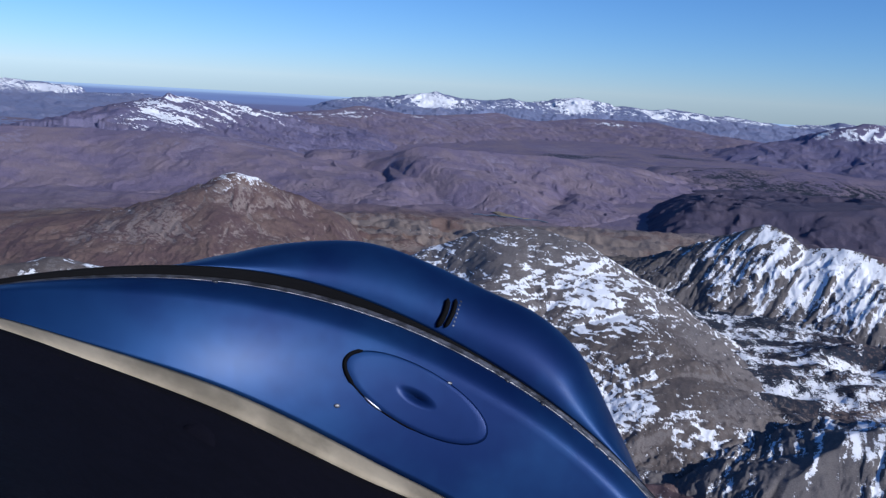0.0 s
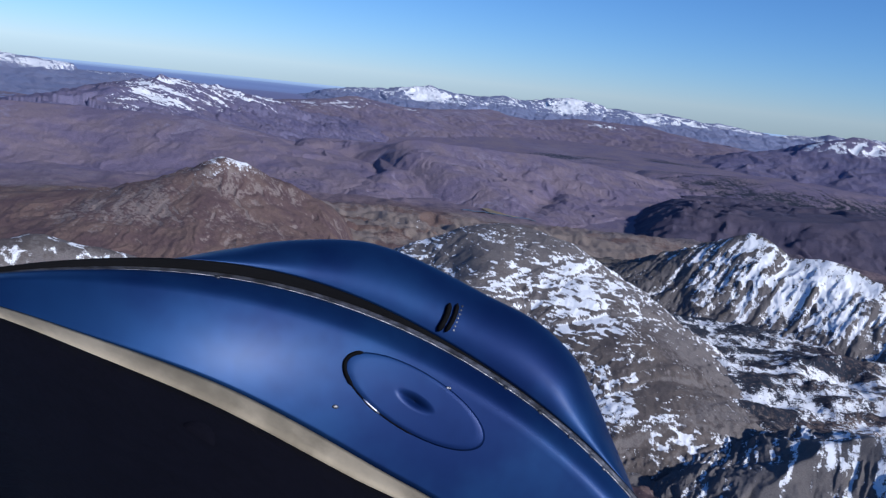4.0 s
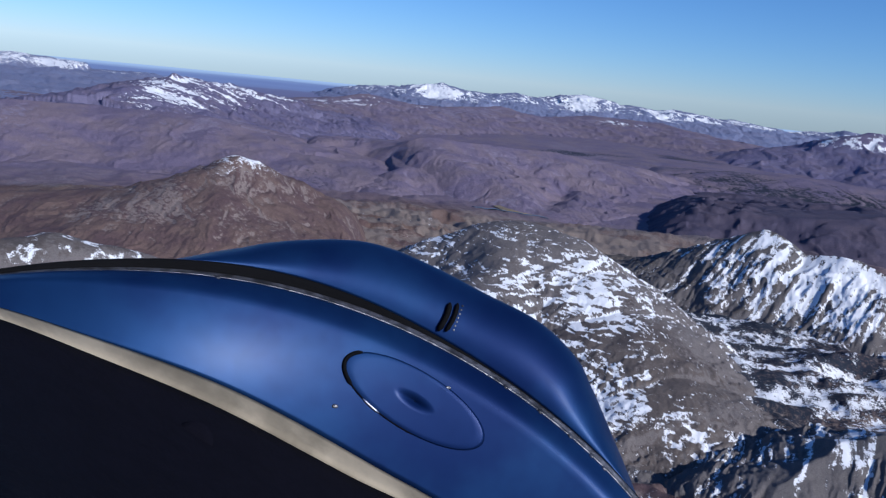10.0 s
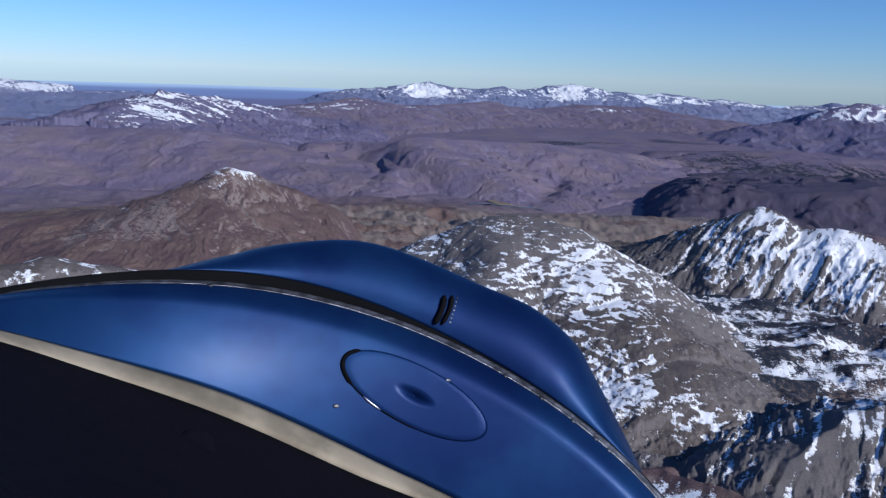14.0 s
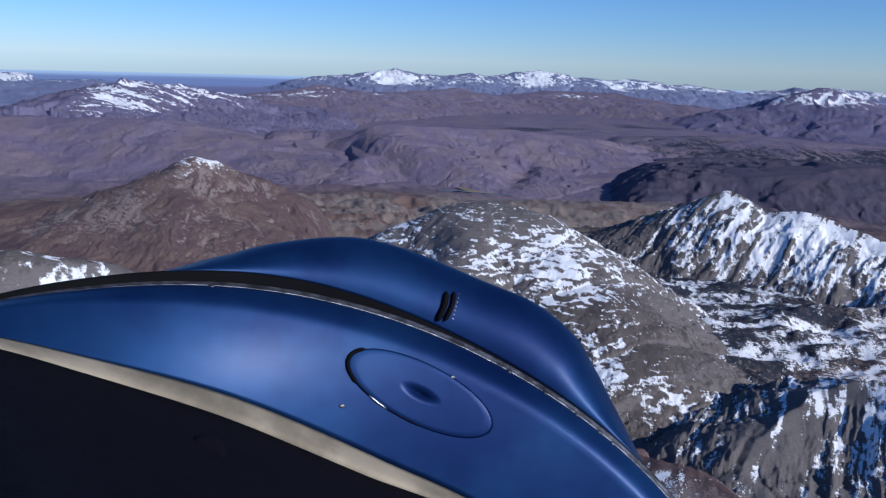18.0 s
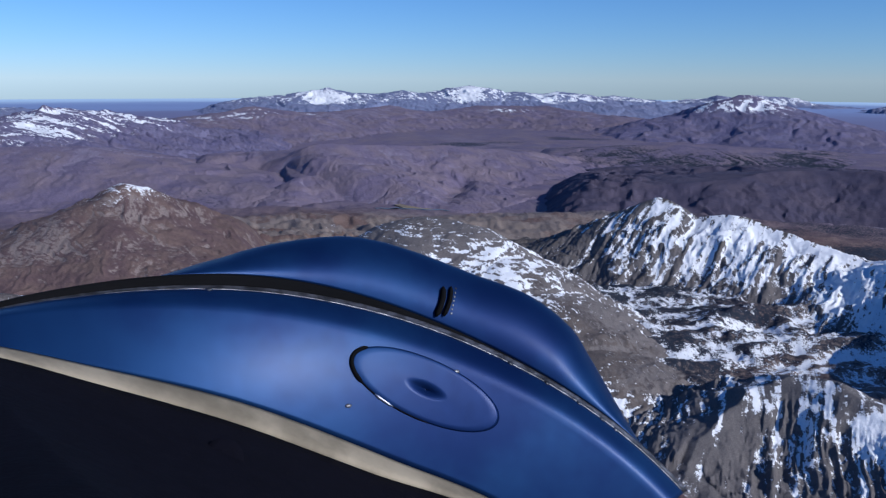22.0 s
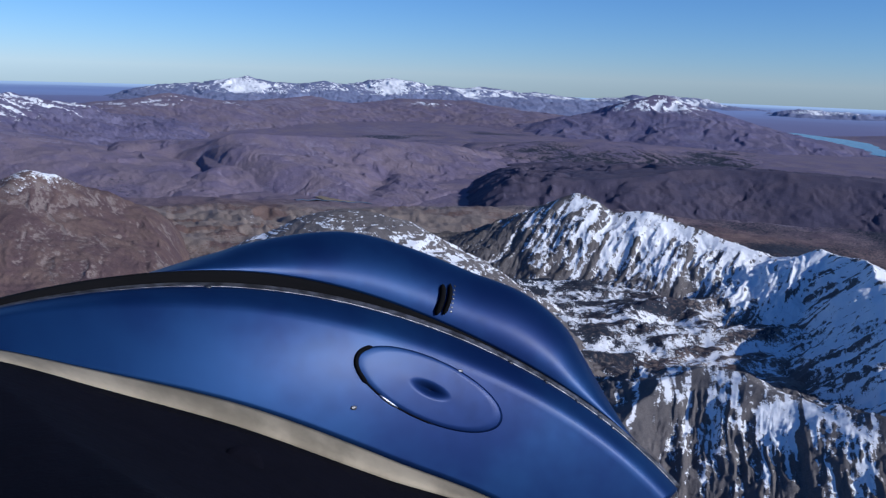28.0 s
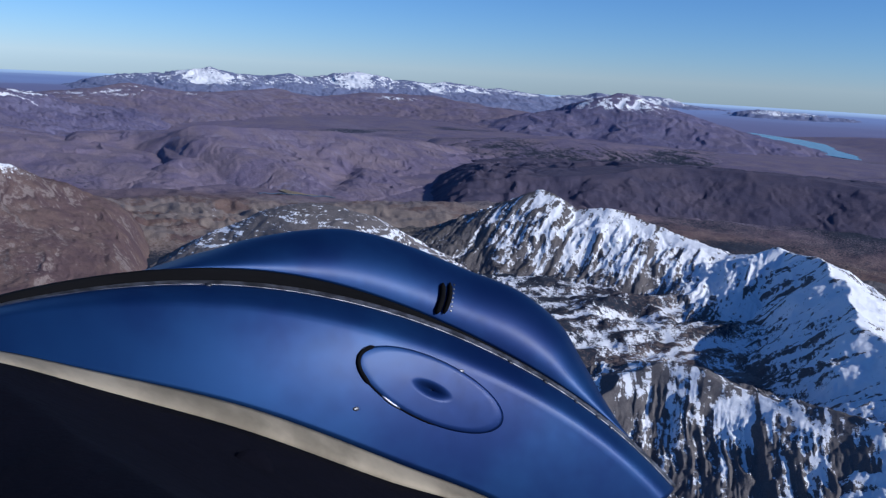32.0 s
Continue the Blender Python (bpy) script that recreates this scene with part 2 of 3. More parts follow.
def ground_attrs(x, y, z, z2, steep):
    r = np.hypot(x, y)
    corrie = np.clip(1.4 * bump_hill(x, y, 1.2, 2.2, 1.0, 0.9, -12), 0, 1)
    sn = corrie * (0.42 + 0.4 * (0.5 - 3.0 * np.abs(fbm(x * 8, y * 13, 5, 99, 0.6)))) + 0.2 * fbm(x * 4, y * 9, 4, 8) + 0.1 * np.clip(hollows(z2, 3) / 0.004, -1, 1)
    sn = sn + 0.42 * bump_hill(x, y, 0.25, 4.5, 0.16, 0.08) + 0.45 * bump_hill(x, y, -1.75, 4.1, 0.25, 0.06)
    sn = sn + knolls_at(x, y) * 0.42 * (0.7 - 3.0 * np.abs(fbm(x * 7, y * 12, 5, 98, 0.6)))
    sn = sn * smooth(8, 5, r)
    he = 0.78 + 0.6 * fbm(x * 1.1, y * 1.1, 5, 9) - 0.55 * bump_hill(x, y, -0.2, 4.5, 1.6, 0.6) * (1 + 2.6 * fbm(x * 5, y * 8, 5, 66, 0.6))
    he = he - 0.4 * smooth(3.4, 2.0, r)
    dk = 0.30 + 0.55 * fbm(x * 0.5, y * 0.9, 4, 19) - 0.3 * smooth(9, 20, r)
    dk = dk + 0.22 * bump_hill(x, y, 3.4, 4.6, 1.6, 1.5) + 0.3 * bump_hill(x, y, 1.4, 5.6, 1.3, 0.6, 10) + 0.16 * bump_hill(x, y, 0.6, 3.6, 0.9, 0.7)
    return sn, he, dk


def ground_piece(name, mat, label, *sector):
    co, q, values = sheet_of_land(*sector, ground_km, ground_attrs)
    return tagged(skin(name, mat, co, q, values), label, "ground", kind="structure")


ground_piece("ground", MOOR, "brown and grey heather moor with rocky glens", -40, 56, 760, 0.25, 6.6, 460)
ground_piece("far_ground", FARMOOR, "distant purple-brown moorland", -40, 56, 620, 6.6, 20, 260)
ground_piece("ground_behind", MOOR, "heather moor stretching away behind", 56, 320, 110, 0.004, 56, 110)
ground_piece("ground_below", MOOR, "heather moor straight below the aircraft", -40, 56, 60, 0.004, 0.25, 40)

# backdrop land glows and pales with distance: haze painted as emission
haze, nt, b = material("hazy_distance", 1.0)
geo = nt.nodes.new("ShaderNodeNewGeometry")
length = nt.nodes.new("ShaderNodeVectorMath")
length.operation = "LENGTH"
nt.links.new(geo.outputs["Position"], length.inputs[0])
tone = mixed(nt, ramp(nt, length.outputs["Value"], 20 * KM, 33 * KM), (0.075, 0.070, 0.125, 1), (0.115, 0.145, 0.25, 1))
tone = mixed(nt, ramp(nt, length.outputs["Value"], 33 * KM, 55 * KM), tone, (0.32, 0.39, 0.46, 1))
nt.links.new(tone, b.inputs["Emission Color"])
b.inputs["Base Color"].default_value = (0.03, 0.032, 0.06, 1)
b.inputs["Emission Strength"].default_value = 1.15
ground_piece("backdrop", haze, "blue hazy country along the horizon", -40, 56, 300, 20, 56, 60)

WATER, nt, b = material("loch_water", 0.12)
b.inputs["Base Color"].default_value = (0.07, 0.10, 0.15, 1)
rip = add(nt, "ShaderNodeTexNoise", Scale=0.6, Detail=4.0)
bp = add(nt, "ShaderNodeBump", Strength=0.25, Distance=0.3)
nt.links.new(rip.outputs["Fac"], bp.inputs["Height"])
nt.links.new(bp.outputs[0], b.inputs["Normal"])
for lx, ly, wx, wy, turn in LOCHS:
    bm = bmesh.new()
    ring = []
    for k in range(72):
        a = math.tau * k / 72
        w = 1 + 0.25 * noise.noise((math.cos(a) * 1.6 + lx, math.sin(a) * 1.6, 0.3)) + 0.12 * noise.noise((math.cos(a) * 5, math.sin(a) * 5, lx))
        u, v = wx * w * 1.15 * math.cos(a), wy * w * 1.15 * math.sin(a)
        c, sn = math.cos(radians(turn)), math.sin(radians(turn))
        ring.append(((lx + u * c - v * sn) * KM, (ly + u * sn + v * c) * KM))
    level = 0.045 * KM - 0.00006 * (lx * lx + ly * ly) * KM
    top = [bm.verts.new((px, py, level)) for px, py in ring]
    low = [bm.verts.new((px, py, level - 1.0)) for px, py in ring]
    bm.faces.new(top)
    for k in range(72):
        bm.faces.new((top[k - 1], low[k - 1], low[k], top[k]))
    me = bpy.data.meshes.new("loch")
    bm.to_mesh(me)
    bm.free()
    me.materials.append(WATER)
    tagged(new("loch", me), "pale blue loch lying in the distant moor", "lake", kind="structure")


def ribbon(name, mat, label, line, wide, lift, category):
    """A strip lying on the open country along a line of (x, y)."""
    pts = np.array(line)
    t = np.linspace(0, len(pts) - 1, 90)
    x, y = np.interp(t, range(len(pts)), pts[:, 0]), np.interp(t, range(len(pts)), pts[:, 1])
    x, y = x + 0.05 * np.sin(t * 4.1), y + 0.04 * np.sin(t * 5.3 + 1)
    nx, ny = -np.gradient(y), np.gradient(x)
    ln = np.hypot(nx, ny)
    w = wide * (0.8 + 0.3 * np.sin(t * 7))
    bm = bmesh.new()
    a = [bm.verts.new(v) for v in np.stack([(x + nx / ln * w) * KM, (y + ny / ln * w) * KM, ground_km(x + nx / ln * w, y + ny / ln * w) * KM + lift], 1)]
    b = [bm.verts.new(v) for v in np.stack([(x - nx / ln * w) * KM, (y - ny / ln * w) * KM, ground_km(x - nx / ln * w, y - ny / ln * w) * KM + lift], 1)]
    for k in range(len(a) - 1):
        bm.faces.new((a[k], b[k], b[k + 1], a[k + 1]))
    bm.normal_update()
    bmesh.ops.solidify(bm, geom=bm.faces[:], thickness=0.4)
    me = bpy.data.meshes.new(name)
    bm.to_mesh(me)
    bm.free()
    me.materials.append(mat)
    return tagged(new(name, me), label, category, kind="structure")


PASTURE = land("glen_pasture", (0.27, 0.22, 0.15), (0.19, 0.15, 0.10), (0.25, 0.20, 0.13), fine=0.8)
ribbon("river", WATER, "narrow pale river winding along the glen floor", [(0.2, 5.85), (0.9, 6.15), (1.6, 6.3), (2.4, 6.65), (3.2, 6.8)], 0.03, 0.9, "river")
ribbon("pasture", PASTURE, "pale winter pasture beside the river", [(0.4, 6.15), (1.0, 6.4), (1.7, 6.55), (2.4, 6.85)], 0.10, 0.8, "field")
ribbon("pasture", PASTURE, "pale winter pasture on the near bank", [(1.2, 6.02), (1.8, 6.15), (2.6, 6.45)], 0.07, 0.8, "field")


# ---- mountains ----
def along(x, y, line, base, left, right, power, round_top, hold):
    """The slope that rules at each place below a crest line of (x, y, height): how far up it is (1 at the crest), and its height."""
    best = np.full(x.shape, -1e9)
    f_out, z_out = np.zeros(x.shape), np.zeros(x.shape)
    for (ax, ay, ah), (bx, by, bh) in zip(line[:-1], line[1:]):
        dx, dy = bx - ax, by - ay
        ln = math.hypot(dx, dy)
        t = np.clip(((x - ax) * dx + (y - ay) * dy) / (ln * ln), 0, 1)
        px, py = x - ax - t * dx, y - ay - t * dy
        d = np.hypot(px, py)
        h = ah + (bh - ah) * (t * t * (3 - 2 * t) * 0.5 + t * 0.5)
        side = np.clip((dx * py - dy * px) / ln / (0.15 * d + 0.02), -1, 1)
        reach = 0.5 * (left + right) + 0.5 * (left - right) * side
        f = np.maximum(1 - np.sqrt(d * d + round_top ** 2) / reach + round_top / reach, -0.6)
        z = base + (h - base) * np.sign(f) * np.abs(f) ** power
        score = z - (hold - 1) * 0.5 * (h - base) * d / reach
        rules = score > best
        best = np.where(rules, score, best)
        f_out, z_out = np.where(rules, f, f_out), np.where(rules, z, z_out)
    return f_out, z_out


def mountain(name, mat, label, crests, sector, res, gully=0.03, gfreq=9.0, rough=0.02, seed=1, snow=0.5, snow_line=0.4,
             snow_band=0.2, round_top=0.0, ledge=0.0, ledge_step=0.05, heathy=0.5, dark=0.1, flat_snow=0.0, grain=1.0, streak=0.3, edge=2.5, jag=0.5, hold=1.0,
             wave=0.8, vein=0.0, vein_freq=15.0, contour=0.0, patchy=0.25, crest_snow=0.0, bowls=(), lie=None, category="mountain"):
    """crests: (line, base, left reach, right reach, power); each side falls from its crest to the base over its reach."""
    az0, az1, r0, r1 = sector
    lines = {}

    def height(x, y):
        gx, gy = x * grain, y * grain
        wx = x + 0.06 / grain * fbm(gx * 4, gy * 4, 4, seed + 50)
        wy = y + 0.06 / grain * fbm(gx * 4, gy * 4, 4, seed + 60)
        top = np.full(x.shape, -5.0)
        runs, away = np.zeros(x.shape), np.zeros(x.shape)
        for line, base, left, right, power in crests:
            f, z = along(wx, wy, line, base, left, right, power, round_top, hold)
            ex, ey = line[-1][0] - line[0][0], line[-1][1] - line[0][1]
            en = math.hypot(ex, ey)
            u, v = (x * ex + y * ey) / en, (y * ex - x * ey) / en
            slope = smooth(1.0, 0.75, f) * smooth(-0.25, 0.25, f)
            warp = wave * fbm(gx * 5, gy * 5, 3, seed + 9)
            g = 0.6 * ridged(u * gfreq * 0.4 + warp, v * gfreq * 0.12 + 3, 3, seed + 2)
            g = g + 0.7 * ridged(u * gfreq + 1.6 * warp, v * gfreq * 0.3, 4, seed)
            z = z + gully * slope * g
            z = z + jag * gully * smooth(0.88, 1.0, f) * fbm(u * gfreq, v * gfreq, 4, seed + 4)
            run = fbm(u * gfreq * 3.2 + 2.5 * warp, v * gfreq * 0.45, 4, seed + 6, 0.6)
            runs, away = np.where(z > top, run, runs), np.where(z > top, 1 - f, away)
            top = np.maximum(top, z)
        lines["run"], lines["away"] = runs, away
        much = 0.35 + 0.65 * smooth(0.0, 0.3, lines["away"])
        top = top + rough * much * (0.6 * ridged(gx * 5.5, gy * 5.5, 6, seed + 20, 0.66) + 0.35 * fbm(gx * 55, gy * 55, 3, seed + 30, 0.7))
        for bx, by, wx2, wy2, turn, deep in bowls:
            top = top - deep * bump_hill(wx, wy, bx, by, wx2, wy2, turn)
        if ledge:
            ph = (top + 0.07 * x - 0.04 * y) / ledge_step + 1.6 * fbm(x * 2.5, y * 2.5, 4, seed + 33)
            much = ledge * smooth(-0.3, 0.5, fbm(x * 2, y * 2, 3, seed + 35))
            top = top + much * ledge_step * np.sin(math.tau * ph) / math.tau
            top = top + 0.5 * much * ledge_step * np.sin(math.tau * ph * 2.7) / math.tau / 2.7
        az, r = np.degrees(np.arctan2(x, y)), np.hypot(x, y)
        inside = smooth(az0, az0 + edge, az) * smooth(az1, az1 - edge, az) * smooth(r0, r0 * 1.1, r) * smooth(r1, r1 * 0.9, r)
        return top - 0.5 * (1 - inside)

    def attrs(x, y, z, z2, steep):
        hol = np.clip(0.6 * hollows(z2, 2) / 0.003 + 0.6 * hollows(z2, 6) / 0.012, -1, 1)
        patch = fbm(x * 3.2 * grain, y * 3.2 * grain, 5, seed + 70)
        cover = smooth(snow_line - snow_band, snow_line + snow_band, z + 0.06 * patch)
        flat = 0.5 - smooth(0.35, 1.0, steep)
        sn = cover * (snow + 0.22 * hol + patchy * patch + flat_snow * flat + streak * lines["run"])
        sn = sn + crest_snow * smooth(0.05, 0.01, lines["away"]) * smooth(-0.1, 0.25, patch)
        if vein:
            sn = sn + cover * vein * (0.55 - 3.6 * np.abs(fbm(x * vein_freq * grain, y * vein_freq * grain, 5, seed + 75, 0.62)))
        if contour:
            level = z * 130 + 2.2 * fbm(x * 7, y * 7, 4, seed + 77)
            sn = sn + cover * contour * (0.5 - 3.0 * np.abs(fbm((x + 0.4 * y) * 11, level, 4, seed + 78, 0.6)))
        if lie:
            sn = sn + cover * lie(np.degrees(np.arctan2(x, y)), z, steep)
        sn = sn - 0.28 * smooth(0.75, 1.4, steep)
        # low slopes get more dark heath, painted in for the shadow lying there
        he = heathy + 0.35 * smooth(0.45, 0.2, z) - 0.3 * hol + 0.6 * fbm(x * 2.2 * grain, y * 2.2 * grain, 5, seed + 80) - 0.4 * smooth(0.5, 1.1, steep) + 0.3 * lines["run"]
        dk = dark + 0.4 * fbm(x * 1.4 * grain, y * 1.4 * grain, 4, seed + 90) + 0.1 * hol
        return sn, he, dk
    co, q, values = sheet_of_land(az0, az1, res[0], r0, r1, res[1], height, attrs, cut=ground_km)
    peak = co[q.ravel()][np.argmax(co[q.ravel()][:, 2])]
    base = new(name)
    base.location = (peak[0], peak[1], 0)
    white = values[0][q].mean(1) > 0.5
    pieces = (("rock_slope", ~white, ""), ("snowfield", white, "old white snow"))
    if category == "hill":
        grassy = values[1][q].mean(1) < np.median(values[1])
        pieces = (("heather_slope", ~grassy, "dark purple-brown heather"), ("grass_slope", grassy, "paler brown winter grass"))
    for piece, keep, words in pieces:
        if keep.sum() > 50:
            ob = skin(piece, mat, co - np.array(base.location), q[keep], values)
            ob.parent = base
            if words:
                tagged(ob, words, kind="stuff")
    return tagged(base, label, category)


def at(az, el, d):
    """A crest point from its bearing, its angle above the level and its distance (km)."""
    a, e = radians(az), radians(el)
    return (d * math.sin(a), d * math.cos(a), CAM_H + d * math.tan(e))


def corrie_snow(az, z, steep):
    """Bare rock on the outer flank, deep snow in the bowl, rock along its foot."""
    return -0.30 * smooth(20.5, 15.5, az) + 0.16 * smooth(21.5, 25, az) * smooth(0.40, 0.46, z) * smooth(0.66, 0.58, z) - 0.08 * smooth(0.62, 0.68, z) + 0.16 * smooth(31, 35, az)


def ridge_snow(az, z, steep):
    """More snow along the shoulder, bare scree low on the flank."""
    return 0.12 * smooth(0.45, 0.55, z) + 0.16 * smooth(8, 12, az) * smooth(0.28, 0.38, z) - 0.26 * smooth(0.40, 0.22, z)


def massif_snow(az, z, steep):
    return -0.55 * smooth(-20.8, -23.5, az) + 0.08 * smooth(0.55, 0.68, z)


def range_snow(az, z, steep):
    """A few summits stand solid white above broken slopes."""
    return -0.08 + 0.5 * smooth(1.2, 0.3, np.abs(az - 8.8)) + 0.4 * smooth(2.0, 0.8, np.abs(az + 1.6)) + 0.2 * smooth(1.2, 0.4, np.abs(az - 14.5))


def spur_snow(az, z, steep):
    return 0.12 * smooth(0.42, 0.52, z) - 0.22 * smooth(0.38, 0.26, z)


mountain("brown_hill", BROWN, "brown heathery hill with a pale rocky summit and little snow",
         [([at(-18.6, -9.4, 3.6), at(-17.2, -8.0, 3.65), at(-15.4, -6.9, 3.7), at(-14.2, -7.2, 3.7), at(-11.0, -8.9, 3.75), at(-8.0, -10.1, 3.8)], 0.30, 0.8, 0.66, 1.3),
          ([at(-16.8, -8.4, 3.6), at(-20, -9.5, 3.6), at(-24, -9.7, 3.8), at(-30, -10, 3.9), at(-36, -10, 3.9)], 0.26, 0.9, 0.8, 1.1)],
         (-38, -1, 2.4, 5.0), (520, 360), gully=0.018, gfreq=9, rough=0.011, seed=3, snow=0.46, snow_line=0.58, snow_band=0.07,
         round_top=0.05, heathy=0.86, jag=0.15, crest_snow=0.42, edge=7, streak=0.25)
mountain("round_hill", GREY, "rounded grey scree hill streaked with thin snow",
         [([at(2.8, -11.2, 2.5), at(5.8, -9.9, 2.48), at(8.6, -10.3, 2.42), at(11.6, -12.4, 2.3), at(14.2, -15.2, 2.1), at(17.2, -18.8, 1.9), at(20.6, -22.8, 1.72), at(24.5, -27.5, 1.55)], 0.14, 0.58, 0.72, 1.1),
          ([at(5.8, -10.0, 2.45), at(3.0, -15, 2.05), at(0, -21, 1.7)], 0.1, 0.6, 0.6, 1.1)],
         (-8, 34, 0.85, 3.3), (620, 560), gully=0.012, gfreq=15, rough=0.016, seed=5, snow=0.30, snow_line=0.3, snow_band=0.25,
         round_top=0.2, ledge=0.25, ledge_step=0.016, heathy=0.5, flat_snow=0.06, streak=0.22, jag=0.1, vein=0.2, vein_freq=30.0, contour=0.40, patchy=0.45, wave=0.5, lie=ridge_snow)
mountain("corrie_mountain", CRAG, "steep snow-covered corrie headwall with dark crags and gullies",
         [([at(12.6, -13.9, 3.25), at(15.6, -12.3, 3.3), at(18.8, -10.2, 3.3), at(21.8, -8.0, 3.3), at(22.6, -8.2, 3.28), at(25.0, -9.2, 3.25), at(27.6, -9.0, 3.2), at(30.2, -9.8, 3.15), at(32.8, -10.6, 3.1),
            at(35.2, -11.2, 3.05), at(37.6, -11.1, 2.95), at(39.2, -10.5, 2.85)], 0.33, 0.62, 0.66, 1.25),
          ([at(39.0, -10.6, 2.9), at(41.2, -10.9, 2.65), at(43.2, -12.2, 2.4), at(45.2, -14.2, 2.1), at(47, -17.5, 1.8), at(48.5, -22, 1.5)], 0.28, 0.6, 0.36, 1.0)],
         (8, 60, 0.7, 4.2), (800, 600), gully=0.022, gfreq=19, rough=0.015, seed=8, snow=0.52, snow_line=0.36, snow_band=0.12,
         ledge=0.10, ledge_step=0.03, heathy=0.3, flat_snow=0.1, streak=0.8, jag=0.18, hold=1.0, wave=0.3, vein=0.12, contour=0.12, lie=corrie_snow, edge=3.5)
mountain("snowy_spur", CRAG, "rocky spur with broken snow and shadowed gullies",
         [([at(58, -21, 1.5), at(50, -20.4, 1.55), at(44, -20.2, 1.6), at(39, -20.2, 1.66), at(35, -19.4, 1.7), at(31.8, -19.2, 1.72), at(29.4, -20.6, 1.66), at(27.2, -23.2, 1.54), at(25.4, -26.4, 1.42), at(23.8, -30, 1.3)], 0.2, 0.55, 0.6, 1.1)],
         (14, 56, 0.7, 2.9), (620, 480), gully=0.024, gfreq=20, rough=0.015, seed=12, snow=0.42, snow_line=0.3, snow_band=0.3,
         ledge=0.25, ledge_step=0.03, heathy=0.3, flat_snow=0.15, streak=0.95, jag=0.2, wave=0.3, vein=0.12, contour=0.1, lie=spur_snow)
mountain("near_ridge", BROWN, "brown stony ridge with wind-scoured snow along its crest",
         [([at(12, -27.5, 1.3), at(18, -26.2, 1.3), at(24, -26.8, 1.25), at(31, -30, 1.15)], 0.1, 0.5, 0.5, 1.0)],
         (2, 44, 0.6, 1.8), (320, 220), gully=0.012, gfreq=10, rough=0.016, seed=15, snow=0.55, snow_line=0.36, snow_band=0.15, heathy=0.6, vein=0.2)
mountain("left_hill", GREY, "pale grazed hilltop with patches of old snow",
         [([at(-40, -14.0, 1.7), at(-30, -12.9, 1.7), at(-26.5, -12.6, 1.7), at(-22.5, -13.4, 1.7), at(-18, -15.2, 1.7)], 0.15, 0.55, 0.5, 1.0)],
         (-40, -10, 1.0, 2.5), (300, 200), gully=0.015, gfreq=10, rough=0.008, seed=18, snow=0.46, snow_line=0.55, snow_band=0.14, round_top=0.08, vein=0.35)
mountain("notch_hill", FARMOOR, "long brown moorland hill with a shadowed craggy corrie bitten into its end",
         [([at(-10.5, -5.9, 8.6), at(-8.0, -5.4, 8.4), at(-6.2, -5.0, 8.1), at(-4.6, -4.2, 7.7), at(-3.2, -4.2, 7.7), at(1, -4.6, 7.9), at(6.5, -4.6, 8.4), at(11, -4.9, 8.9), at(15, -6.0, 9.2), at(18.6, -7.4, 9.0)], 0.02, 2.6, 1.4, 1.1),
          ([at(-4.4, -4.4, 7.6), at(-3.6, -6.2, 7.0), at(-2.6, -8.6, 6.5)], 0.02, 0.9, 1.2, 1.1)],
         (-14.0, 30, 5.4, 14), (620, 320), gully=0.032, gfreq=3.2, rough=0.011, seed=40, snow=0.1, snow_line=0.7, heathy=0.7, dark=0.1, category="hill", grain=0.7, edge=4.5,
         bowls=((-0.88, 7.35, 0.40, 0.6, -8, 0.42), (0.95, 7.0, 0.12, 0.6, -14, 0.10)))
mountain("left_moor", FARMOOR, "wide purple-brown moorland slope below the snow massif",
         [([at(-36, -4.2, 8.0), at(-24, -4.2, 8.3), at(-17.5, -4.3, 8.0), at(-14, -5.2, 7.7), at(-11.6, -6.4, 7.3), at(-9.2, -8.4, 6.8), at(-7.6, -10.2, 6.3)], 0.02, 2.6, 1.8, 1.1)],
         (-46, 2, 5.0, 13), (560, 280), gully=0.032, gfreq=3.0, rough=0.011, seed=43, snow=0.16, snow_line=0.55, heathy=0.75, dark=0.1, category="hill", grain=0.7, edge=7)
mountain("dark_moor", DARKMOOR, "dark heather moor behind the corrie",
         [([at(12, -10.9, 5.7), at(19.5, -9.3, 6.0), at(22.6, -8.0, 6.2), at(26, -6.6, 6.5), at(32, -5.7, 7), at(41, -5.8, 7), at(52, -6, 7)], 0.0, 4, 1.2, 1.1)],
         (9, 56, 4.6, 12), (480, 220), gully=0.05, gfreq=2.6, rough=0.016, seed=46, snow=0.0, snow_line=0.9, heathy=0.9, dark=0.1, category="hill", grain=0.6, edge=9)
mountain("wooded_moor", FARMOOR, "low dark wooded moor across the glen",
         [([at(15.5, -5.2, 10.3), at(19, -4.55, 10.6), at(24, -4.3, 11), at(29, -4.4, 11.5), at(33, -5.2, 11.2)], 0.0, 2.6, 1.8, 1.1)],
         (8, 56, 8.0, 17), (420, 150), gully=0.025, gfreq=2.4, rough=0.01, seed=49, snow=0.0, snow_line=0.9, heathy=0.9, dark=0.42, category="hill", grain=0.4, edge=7)
